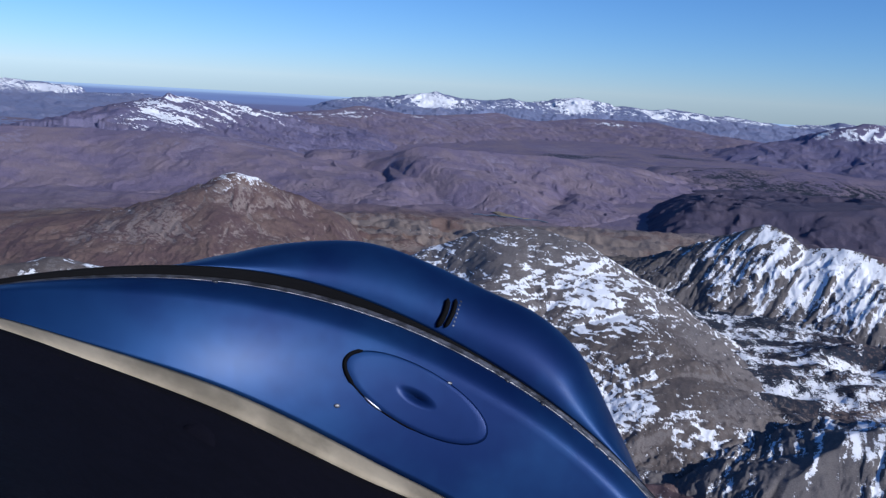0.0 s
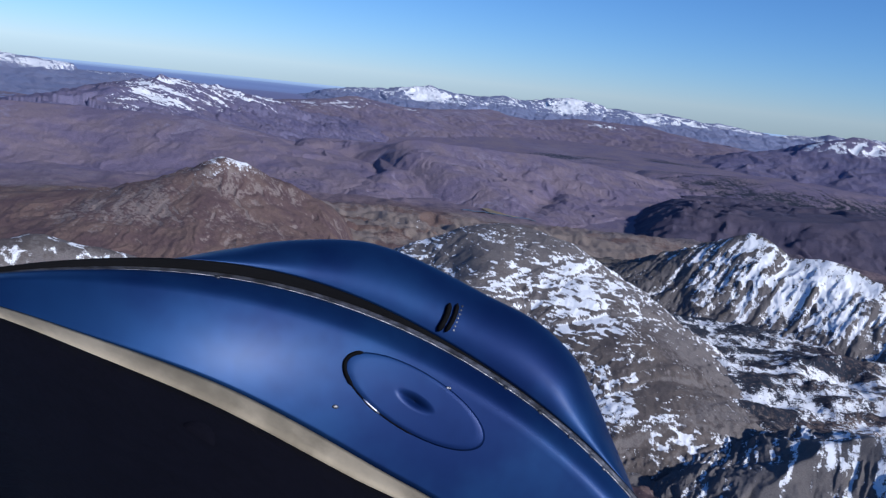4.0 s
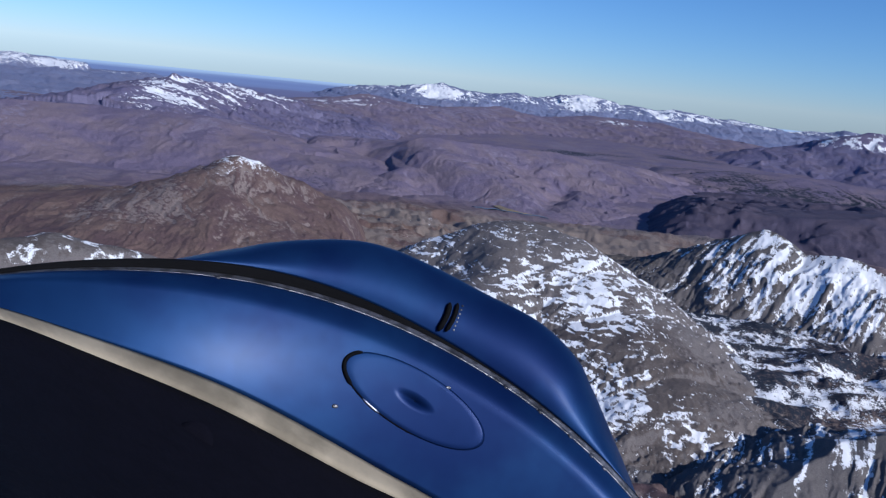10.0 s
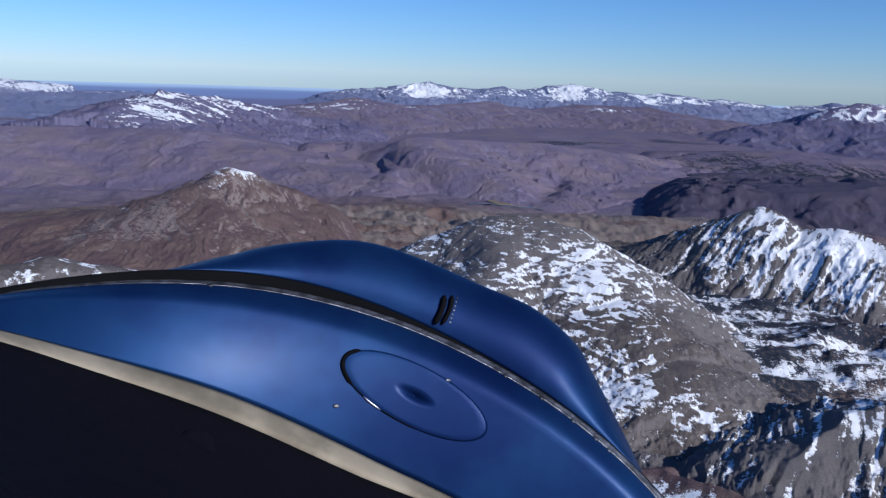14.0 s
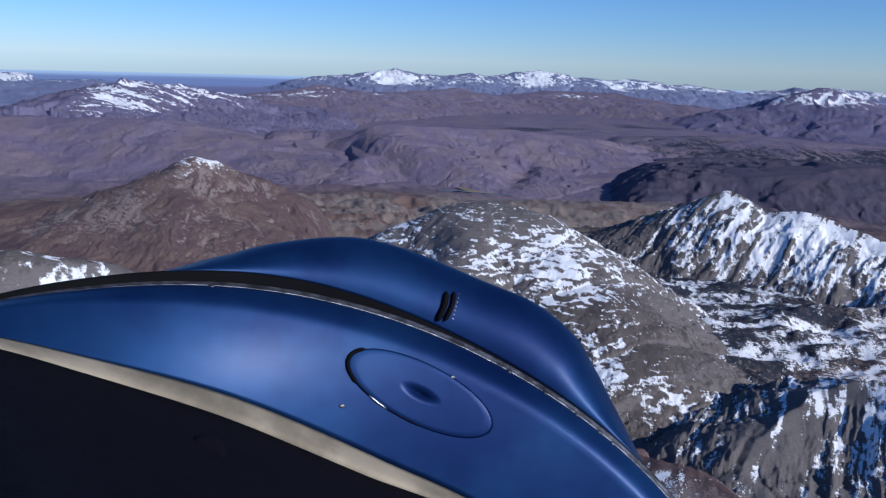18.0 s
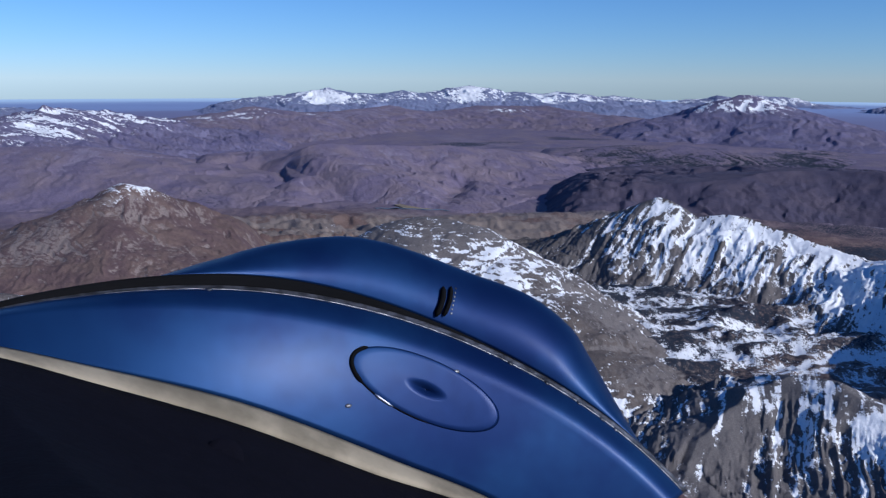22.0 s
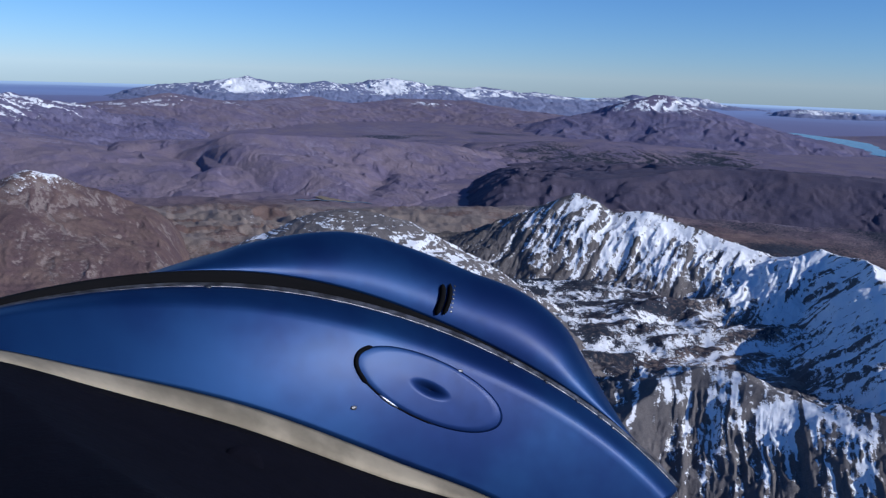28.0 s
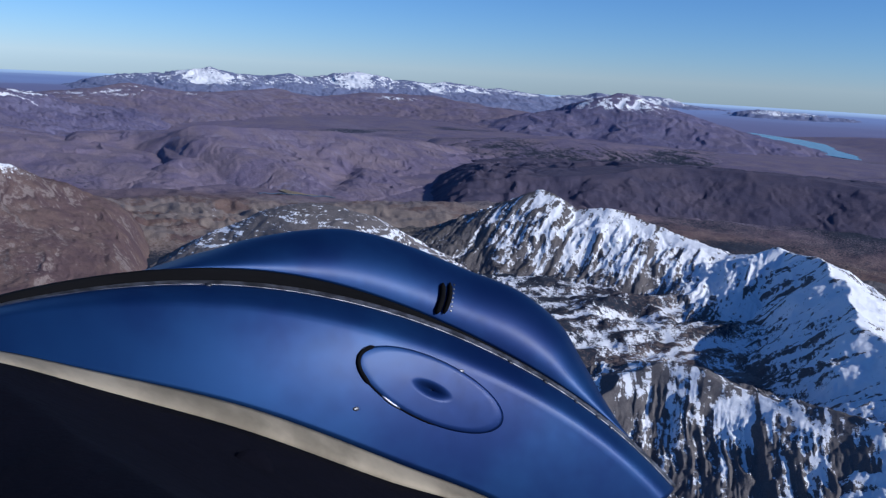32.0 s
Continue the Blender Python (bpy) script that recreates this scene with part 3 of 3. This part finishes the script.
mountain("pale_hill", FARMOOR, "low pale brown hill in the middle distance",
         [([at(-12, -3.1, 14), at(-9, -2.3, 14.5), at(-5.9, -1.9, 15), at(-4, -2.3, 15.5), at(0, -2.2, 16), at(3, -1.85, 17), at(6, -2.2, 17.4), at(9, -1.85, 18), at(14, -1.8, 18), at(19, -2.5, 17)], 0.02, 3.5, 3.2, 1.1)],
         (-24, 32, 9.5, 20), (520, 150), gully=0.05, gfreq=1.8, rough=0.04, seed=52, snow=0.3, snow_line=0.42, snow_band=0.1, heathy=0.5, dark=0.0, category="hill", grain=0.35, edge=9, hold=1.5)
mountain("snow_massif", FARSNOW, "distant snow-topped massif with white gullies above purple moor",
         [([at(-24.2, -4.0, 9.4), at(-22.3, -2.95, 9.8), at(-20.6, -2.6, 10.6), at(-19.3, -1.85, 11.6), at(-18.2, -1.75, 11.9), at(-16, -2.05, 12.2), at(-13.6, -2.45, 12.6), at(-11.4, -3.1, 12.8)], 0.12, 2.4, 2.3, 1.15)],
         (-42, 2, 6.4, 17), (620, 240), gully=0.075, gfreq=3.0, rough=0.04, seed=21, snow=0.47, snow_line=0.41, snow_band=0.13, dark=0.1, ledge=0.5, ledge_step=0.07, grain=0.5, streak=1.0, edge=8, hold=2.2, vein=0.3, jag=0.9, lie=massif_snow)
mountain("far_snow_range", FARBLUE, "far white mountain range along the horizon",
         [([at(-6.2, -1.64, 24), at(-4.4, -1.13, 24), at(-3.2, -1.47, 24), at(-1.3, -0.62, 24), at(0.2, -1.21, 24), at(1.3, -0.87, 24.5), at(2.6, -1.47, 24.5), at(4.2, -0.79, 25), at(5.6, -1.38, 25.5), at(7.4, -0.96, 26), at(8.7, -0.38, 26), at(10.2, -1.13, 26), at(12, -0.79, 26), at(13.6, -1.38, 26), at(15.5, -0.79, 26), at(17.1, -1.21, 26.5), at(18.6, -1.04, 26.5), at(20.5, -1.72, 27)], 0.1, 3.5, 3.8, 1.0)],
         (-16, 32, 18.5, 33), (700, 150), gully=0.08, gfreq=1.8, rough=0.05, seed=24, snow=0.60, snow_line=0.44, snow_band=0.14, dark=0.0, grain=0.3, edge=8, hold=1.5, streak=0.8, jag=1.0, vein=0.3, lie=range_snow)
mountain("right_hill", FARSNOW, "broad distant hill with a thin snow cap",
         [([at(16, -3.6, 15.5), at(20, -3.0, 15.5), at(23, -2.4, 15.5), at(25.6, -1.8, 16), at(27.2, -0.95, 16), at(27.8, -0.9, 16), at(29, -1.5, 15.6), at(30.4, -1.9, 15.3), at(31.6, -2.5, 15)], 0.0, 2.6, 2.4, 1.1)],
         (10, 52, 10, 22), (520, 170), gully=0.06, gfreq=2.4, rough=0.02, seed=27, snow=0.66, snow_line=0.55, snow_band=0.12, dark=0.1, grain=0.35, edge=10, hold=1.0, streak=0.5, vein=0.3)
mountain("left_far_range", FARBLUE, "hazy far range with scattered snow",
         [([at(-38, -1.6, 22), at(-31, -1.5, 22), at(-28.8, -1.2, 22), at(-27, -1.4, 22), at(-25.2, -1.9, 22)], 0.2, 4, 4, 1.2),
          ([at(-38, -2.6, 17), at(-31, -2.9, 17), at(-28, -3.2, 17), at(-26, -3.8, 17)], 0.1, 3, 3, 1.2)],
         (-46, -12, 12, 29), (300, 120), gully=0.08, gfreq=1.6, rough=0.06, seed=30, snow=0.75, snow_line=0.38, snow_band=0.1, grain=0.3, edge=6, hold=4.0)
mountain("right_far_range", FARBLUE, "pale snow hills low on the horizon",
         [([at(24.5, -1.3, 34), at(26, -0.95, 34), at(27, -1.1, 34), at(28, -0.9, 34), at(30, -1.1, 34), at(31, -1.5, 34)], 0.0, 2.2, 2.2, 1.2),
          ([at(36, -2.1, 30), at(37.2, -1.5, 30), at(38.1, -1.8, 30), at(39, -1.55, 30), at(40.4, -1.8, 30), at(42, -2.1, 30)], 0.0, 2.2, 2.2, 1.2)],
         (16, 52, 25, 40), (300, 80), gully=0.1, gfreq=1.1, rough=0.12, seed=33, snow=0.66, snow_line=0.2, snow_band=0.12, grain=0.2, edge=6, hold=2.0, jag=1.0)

# ---- aircraft nose ----
# Nose shaped to fit the camera's view: rings of reach by turn and depth.
RING_CENTRE = (-0.3236, -0.7549)
LIP_RING = [(-0.4825, 0.5500), (-0.2775, 0.5155), (-0.0726, 0.5365), (0.1323, 0.6063), (0.3373, 0.7473)]
TRIM_RING = [(-0.5000, 0.5746), (-0.2922, 0.5463), (-0.0844, 0.5680), (0.1234, 0.6320), (0.3312, 0.7598)]
LOW_RING = [(-0.5709, 0.7484), (-0.3446, 0.7253), (-0.1183, 0.7145), (0.1079, 0.7197), (0.3342, 0.7537)]
TOP_RING = [(-0.5676, 0.7513), (-0.3424, 0.7301), (-0.1171, 0.7303), (0.1081, 0.7314), (0.3333, 0.7555)]
CREST_RING = [(-0.6726, 0.7246), (-0.5933, 0.7388), (-0.5021, 0.7687), (-0.4481, 0.7930), (-0.4183, 0.8076), (-0.3654, 0.8141), (-0.3045, 0.8054), (-0.2370, 0.8035), (-0.2013, 0.8025), (-0.1670, 0.7972), (-0.1001, 0.7737), (-0.0716, 0.7626), (-0.0424, 0.7502), (0.0501, 0.7258), (0.2731, 0.7369), (0.3888, 0.7831)]
RINGS = {"lip": (LIP_RING, (-0.60, 0.29, 1.42)),
         "trim": (TRIM_RING, (-0.70, 0.25, 1.452)),
         "low": (LOW_RING, (-0.763, 0.2381, 1.5041)),
         "top": (TOP_RING, (-0.74, 0.25, 1.557)),
         "crest": (CREST_RING, (-0.4772, 0.3085, 1.6542))}


def profile(knots, s):
    """A smooth curve through knots, straight beyond its ends."""
    if s <= knots[0][0]:
        return knots[0][1] + (knots[1][1] - knots[0][1]) / (knots[1][0] - knots[0][0]) * (s - knots[0][0])
    if s >= knots[-1][0]:
        return knots[-1][1] + (knots[-1][1] - knots[-2][1]) / (knots[-1][0] - knots[-2][0]) * (s - knots[-1][0])
    for i in range(len(knots) - 1):
        (a, p), (b, q) = knots[i], knots[i + 1]
        if s <= b:
            a0, p0 = knots[max(0, i - 1)]
            b1, q1 = knots[min(len(knots) - 1, i + 2)]
            ma, mb = (q - p0) / (b - a0), (q1 - p) / (b1 - a)
            t, h = (s - a) / (b - a), b - a
            return (2 * t ** 3 - 3 * t * t + 1) * p + (t ** 3 - 2 * t * t + t) * h * ma + (3 * t * t - 2 * t ** 3) * q + (t ** 3 - t * t) * h * mb
    return knots[-1][1]


def reach(ring, s):
    return profile(RINGS[ring][0], s)


def ahead(ring, u):
    a, b, c = RINGS[ring][1]
    u = max(-0.62, min(0.30, u))
    return a * u * u + b * u + c


def swell(near, far, f):
    """How the skin's distance grows between two rings: it bulges, and rounds over at the crest."""
    if far == "crest":
        return 1 - math.sqrt(max(0.0, 1 - 0.985 * f * f))
    return f if near != "trim" else f * (0.55 + 0.45 * f)


def on_ring(near, far, f, s, lift=0.0):
    """A point of the skin a share f of the way from one ring to the next, at the turn s (in right angles from upright)."""
    a = math.pi / 2 * (1 + s)
    r = reach(near, s) * (1 - f) + reach(far, s) * f
    u, v = RING_CENTRE[0] + r * math.cos(a), RING_CENTRE[1] + r * math.sin(a)
    g = swell(near, far, f)
    d = ahead(near, u) * (1 - g) + ahead(far, u) * g - lift
    if near == "trim":
        e = max(0.0, min(1.0, (f - 0.80) / 0.2))
        d += 0.045 * e * e
    return u * d, v * d, -d


def on_skin(near, far, u, v, lift=0.0):
    """The point of the skin straight along a line of the camera's view."""
    x, y = u - RING_CENTRE[0], v - RING_CENTRE[1]
    s = math.atan2(y, x) / (math.pi / 2) - 1
    f = (math.hypot(x, y) - reach(near, s)) / (reach(far, s) - reach(near, s))
    return on_ring(near, far, max(0.0, min(1.0, f)), s, lift)


def part(name, bm, mat, parent, label=""):
    me = bpy.data.meshes.new(name)
    bm.to_mesh(me)
    bm.free()
    me.materials.append(mat)
    for p in me.polygons:
        p.use_smooth = True
    ob = new(name, me)
    ob.parent = parent
    return tagged(ob, label) if label else ob


def paint(name, base, rough, metal=0.0, coat=0.0, scale=6.0, wear=0.15, bumps=0.02, sheen_tone=None):
    m, nt, b = material(name, rough, metal)
    n1 = add(nt, "ShaderNodeTexNoise", Scale=scale, Detail=5.0, Roughness=0.6)
    n2 = add(nt, "ShaderNodeTexNoise", Scale=scale * 18, Detail=3.0, Roughness=0.6)
    tc = nt.nodes.new("ShaderNodeTexCoord")
    for n in (n1, n2):
        nt.links.new(tc.outputs["Object"], n.inputs["Vector"])
    dull = sheen_tone or tuple(c * (1 - wear) for c in base)
    c = mixed(nt, ramp(nt, n1.outputs["Fac"], 0.35, 0.65), (*base, 1), (*dull, 1))
    nt.links.new(c, b.inputs["Base Color"])
    rr = maths(nt, "ADD", maths(nt, "MULTIPLY", n2.outputs["Fac"], 0.12), rough - 0.06)
    nt.links.new(rr, b.inputs["Roughness"])
    b.inputs["Specular IOR Level"].default_value = 0.04 if coat else 0.06
    b.inputs["Coat Weight"].default_value, b.inputs["Coat Roughness"].default_value = coat, 0.3
    bp = add(nt, "ShaderNodeBump", Strength=0.3, Distance=bumps)
    nt.links.new(n1.outputs["Fac"], bp.inputs["Height"])
    nt.links.new(bp.outputs[0], b.inputs["Normal"])
    return m


# paler blue mottling paints the cowl's uneven reflections into its colour
BLUE = paint("blue_cowl_paint", (0.0058, 0.0155, 0.069), 0.48, metal=0.5, coat=0.08, scale=2.4, wear=0.5, bumps=0.003, sheen_tone=(0.0118, 0.0345, 0.108))
RUBBER = paint("black_rubber", (0.005, 0.005, 0.006), 0.85)
GLARE = paint("matt_black_vinyl", (0.0042, 0.0042, 0.0085), 0.95, scale=20)
# the trim's strong dark mottling stands in for shade on the strip
TRIM = paint("grey_metal_trim", (0.33, 0.285, 0.21), 0.6, metal=0.15, wear=0.5, scale=5.0)
WORN = paint("worn_edge_metal", (0.2, 0.2, 0.22), 0.45, metal=0.8, scale=30, wear=0.7)
BRASS = paint("dull_brass", (0.16, 0.11, 0.07), 0.6, metal=0.2)
LATCH = paint("worn_latch", (0.05, 0.05, 0.08), 0.5, metal=0.3)
STEEL = paint("bare_steel", (0.45, 0.47, 0.55), 0.45, metal=1.0)

nose = tagged(new("aircraft_nose"), "glossy dark blue nose of a light aircraft in flight", "aircraft")
nose.matrix_world = Matrix.Translation(EYE) @ pose(0, 0, 0, 90 - 13.23, 0, -2.55) @ pose(0, 0, 0, 0, 0, 2.18)


def sheet(rows, thick=0.004):
    """A skin through rows of points, closed by a second skin below it."""
    bm = bmesh.new()
    grid = [[bm.verts.new(p) for p in row] for row in rows]
    for r0, r1 in zip(grid[:-1], grid[1:]):
        for i in range(len(r0) - 1):
            bm.faces.new((r0[i], r0[i + 1], r1[i + 1], r1[i]))
    bmesh.ops.remove_doubles(bm, verts=bm.verts[:], dist=1e-5)
    bm.normal_update()
    bmesh.ops.solidify(bm, geom=bm.faces[:], thickness=thick)
    return bm


def spread(a, b, n):
    return [a + (b - a) * i / (n - 1) for i in range(n)]


TURNS = spread(0.52, -0.62, 190)


def band(near, far, f0, f1, n, lift=0.0):
    return [[on_ring(near, far, f, s, lift) for s in TURNS] for f in spread(f0, f1, n)]


part("rear_cowl", sheet(band("trim", "low", 0.0, 1.0, 26)), BLUE, nose)
rows = band("top", "crest", 0.0, 0.86, 22) + band("top", "crest", 0.875, 1.0, 14)
for k in range(1, 9):
    f = k / 8
    shrink, away = 1 - 0.006 * k - 0.14 * f ** 3, 0.03 * k + 0.14 * f
    row = []
    for s in TURNS:
        x, y, z = on_ring("top", "crest", 1.0, s)
        d = -z
        u, v = RING_CENTRE[0] + (x / d - RING_CENTRE[0]) * shrink, RING_CENTRE[1] + (y / d - RING_CENTRE[1]) * shrink
        row.append((u * (d + away), v * (d + away), -(d + away)))
    rows.append(row)
part("front_cowl", sheet(rows), BLUE, nose)
hub = Vector((-0.25 * 2.05, -0.40 * 2.05, -2.05))
last = rows[-1]
part("nose_bowl", sheet([last] + [[tuple(Vector(p).lerp(hub, f) + Vector((0, 0, -0.10 * math.sin(f * 1.5)))) for p in last] for f in (0.15, 0.35, 0.6, 0.78)]), BLUE, nose)
bm = bmesh.new()
prof = [(0.20, 0.06), (0.19, 0.14), (0.16, 0.24), (0.10, 0.33), (0.04, 0.38), (0.004, 0.39)]
rings = [[bm.verts.new((hub.x + r * math.cos(a), hub.y + r * math.sin(a), hub.z - y)) for a in (math.tau * k / 32 for k in range(32))] for r, y in prof]
for r0, r1 in zip(rings[:-1], rings[1:]):
    for k in range(32):
        bm.faces.new((r0[k - 1], r0[k], r1[k], r1[k - 1]))
part("spinner", bm, STEEL, nose, "polished metal spinner")
# two blades at rest, lying along the cowl's far side
for side in (1, -1):
    rows = []
    for k in range(13):
        f = k / 12
        out, chord = 0.12 + 0.80 * f, 0.055 + 0.06 * math.sin(min(1.0, f * 1.5) * math.pi / 2) - 0.075 * max(0.0, f - 0.75) * 2.2
        twist = radians(50 - 34 * f)
        row = []
        for i in range(13):
            a = math.tau * i / 12
            c, t = chord * math.cos(a), 0.016 * (1.2 - f) * math.sin(a)
            p, q = c * math.cos(twist) - t * math.sin(twist), c * math.sin(twist) + t * math.cos(twist)
            tilt = radians(18)
            row.append((hub.x + side * (out * math.cos(tilt) - p * math.sin(tilt)), hub.y + side * (out * math.sin(tilt) + p * math.cos(tilt)), hub.z - 0.17 + q))
        rows.append(row)
    part("propeller_blade", sheet(rows, 0.003), RUBBER, nose, "matt black propeller blade")

# joint between the two cowls: a dark rubber channel, wide over the middle and thin down the flank
rows = []
for f, lift in ((-0.02, -0.057), (0.02, -0.0445), (0.25, -0.032), (0.55, -0.018), (0.85, -0.002), (1.0, 0.001), (1.02, -0.02)):
    rows.append([on_ring("low", "top", f, s, lift) for s in TURNS])
part("cowl_seal", sheet(rows, 0.002), RUBBER, nose, "black rubber seal in the cowl joint")
rows = [[on_ring("trim", "low", f, s, lift) for s in TURNS] for f, lift in ((0.975, 0.0), (0.985, 0.0022), (1.0, 0.0026), (1.012, 0.002), (1.016, -0.004))]
part("joint_strip", sheet(rows, 0.001), WORN, nose, "thin worn metal edge along the joint")


def rod(points, radius, sides=8):
    """A round rod through points, with capped ends."""
    bm = bmesh.new()
    rings = []
    for k, p in enumerate(points):
        a, b = Vector(points[max(0, k - 1)]), Vector(points[min(len(points) - 1, k + 1)])
        way = (b - a).normalized()
        u = way.cross(Vector((0, 0, 1))).normalized()
        v = u.cross(way)
        w = radius * (0.35 if k in (0, len(points) - 1) else 1.0)
        rings.append([bm.verts.new(Vector(p) + w * (math.cos(t) * u + math.sin(t) * v)) for t in (math.tau * i / sides for i in range(sides))])
    for r0, r1 in zip(rings[:-1], rings[1:]):
        for i in range(sides):
            bm.faces.new((r0[i - 1], r0[i], r1[i], r1[i - 1]))
    bm.faces.new(rings[0])
    bm.faces.new(rings[-1][::-1])
    bmesh.ops.recalc_face_normals(bm, faces=bm.faces)
    return bm


def dome(near, far, u, v, r, high, flat=1.0):
    """A low round head lying on the skin."""
    c = Vector(on_skin(near, far, u, v))
    e1 = (Vector(on_skin(near, far, u + 0.004, v)) - c).normalized()
    e2 = (Vector(on_skin(near, far, u, v + 0.004)) - c)
    up = e1.cross(e2).normalized()
    e2 = up.cross(e1)
    bm = bmesh.new()
    levels = [(1.0, -0.3), (1.0, 0.35), (0.8, 0.8), (0.4, 1.0)]
    rings = [[bm.verts.new(c + r * a * (math.cos(t) * e1 + flat * math.sin(t) * e2) + high * h * up) for t in (math.tau * k / 14 for k in range(14))] for a, h in levels]
    for r0, r1 in zip(rings[:-1], rings[1:]):
        for k in range(14):
            bm.faces.new((r0[k - 1], r0[k], r1[k], r1[k - 1]))
    bm.faces.new(rings[-1])
    return bm


# oil filler door: an oval plate, a hair proud of the skin, dark along its open edge
DOOR_U, DOOR_V, DOOR_A, DOOR_B, DOOR_TILT = -0.029, -0.183, 0.101, 0.038, radians(-27)


def oval(f, a, lift):
    p, q = DOOR_A * f * math.cos(a), DOOR_B * f * math.sin(a)
    c, s = math.cos(DOOR_TILT), math.sin(DOOR_TILT)
    return on_skin("trim", "low", DOOR_U + p * c - q * s, DOOR_V + p * s + q * c, lift)


door = part("oil_door", sheet([[oval(f, math.tau * i / 64, lift) for i in range(65)] for f, lift in ((0.02, 0.0012), (0.3, 0.0012), (0.6, 0.0012), (0.85, 0.0012), (0.96, 0.0011), (1.0, 0.0))], 0.001), BLUE, nose, "oval oil filler door flush with the skin")
edge = [oval(1.0, radians(150 + 165 * i / 35), 0.001) for i in range(36)]
part("door_edge", rod(edge[:16], 0.0040), RUBBER, door, "dark gap at the door's edge")
part("thin_gap", rod(edge[14:29], 0.0013), RUBBER, door, "thin dark gap along the door's lower edge")
part("worn_edge", rod(edge[18:23], 0.0027), STEEL, door, "chipped bright paint edge")
part("latch", dome("trim", "low", DOOR_U - 0.006, DOOR_V + 0.009, 0.012, 0.002, 0.5), LATCH, door, "worn press latch")
for u, v in ((0.012, -0.163), (-0.128, -0.198), (-0.02, -0.2085)):
    part("skin_screw", dome("trim", "low", u, v, 0.006, 0.0018, 0.6), WORN, nose, "small flush screw head")

# hinged clip on the front cowl
for du in (0.0, 0.0098):
    pts = [on_skin("top", "crest", -0.0075 + du + 0.0125 * k / 8 + 0.003 * math.sin(k / 8 * math.pi), -0.092 + 0.037 * k / 8, 0.004) for k in range(9)]
    part("clip_bar", rod(pts, 0.0046 if du else 0.006), RUBBER, nose, "black bar of a cowl clip")
for k in range(7):
    part("rivet", dome("top", "crest", 0.0125 + 0.0014 * k, -0.089 + 0.0052 * k, 0.0024, 0.0012), WORN, nose)
# fasteners along the joint
for s in (-0.029, -0.380, -0.426, -0.468, -0.499, -0.518):
    a = math.pi / 2 * (1 + s)
    r = reach("low", s) - 0.004
    part("fastener", dome("trim", "low", RING_CENTRE[0] + r * math.cos(a), RING_CENTRE[1] + r * math.sin(a), 0.0055, 0.0028), WORN, nose, "dull bright quarter-turn fastener")

rows = [[on_ring("lip", "trim", f, s, lift) for s in TURNS] for f, lift in ((0.0, 0.0), (0.12, 0.008), (0.3, 0.013), (0.5, 0.015), (0.7, 0.012), (0.88, 0.007), (1.0, 0.002))]
part("windscreen_trim", sheet(rows), TRIM, nose, "mottled grey metal strip at the windscreen's foot")
rows = []
for k in range(22):
    f = k / 21
    row = []
    for s in TURNS:
        x, y, z = on_ring("lip", "trim", 0.02, s)
        d = -z
        shrink, near = 1 - 0.6 * f, d * (1 - 0.62 * f) + 0.012 - 0.02 * math.sin(f * math.pi)
        u, v = RING_CENTRE[0] + (x / d - RING_CENTRE[0]) * shrink, RING_CENTRE[1] + (y / d - RING_CENTRE[1]) * shrink
        row.append((u * near, v * near, -near))
    rows.append(row)
shield = tagged(new("glareshield"), "matt black padded glareshield below the windscreen", "dashboard")
shield.matrix_world = nose.matrix_world.copy()
part("pad", sheet(rows, 0.012), GLARE, shield)


def on_pad(u, v):
    """The pad's distance along a line of the camera's view."""
    x, y = u - RING_CENTRE[0], v - RING_CENTRE[1]
    s = math.atan2(y, x) / (math.pi / 2) - 1
    f = (1 - math.hypot(x, y) / reach("lip", s)) / 0.6
    a = math.pi / 2 * (1 + s)
    d = ahead("lip", RING_CENTRE[0] + reach("lip", s) * math.cos(a)) * (1 - 0.62 * f) + 0.004 - 0.02 * math.sin(f * math.pi)
    return Vector((u * d, v * d, -d))


def stud(u, v, r, high):
    """A small round head on the pad, facing the seat."""
    c = on_pad(u, v)
    up = (-c).normalized()
    e1 = up.cross(Vector((0, 1, 0))).normalized()
    e2 = up.cross(e1)
    bm = bmesh.new()
    rings = [[bm.verts.new(c + r * a * (math.cos(t) * e1 + math.sin(t) * e2) + high * h * up) for t in (math.tau * k / 16 for k in range(16))] for a, h in ((1.0, -0.4), (0.95, 0.4), (0.6, 0.9), (0.1, 1.0))]
    for r0, r1 in zip(rings[:-1], rings[1:]):
        for k in range(16):
            bm.faces.new((r0[k - 1], r0[k], r1[k], r1[k - 1]))
    bm.faces.new(rings[-1])
    return bm


part("pad_dimple", stud(-0.300, -0.2585, 0.030, 0.004), GLARE, shield)
part("pad_screw", stud(-0.298, -0.2625, 0.008, 0.009), BRASS, shield, "small brass screw in the pad")
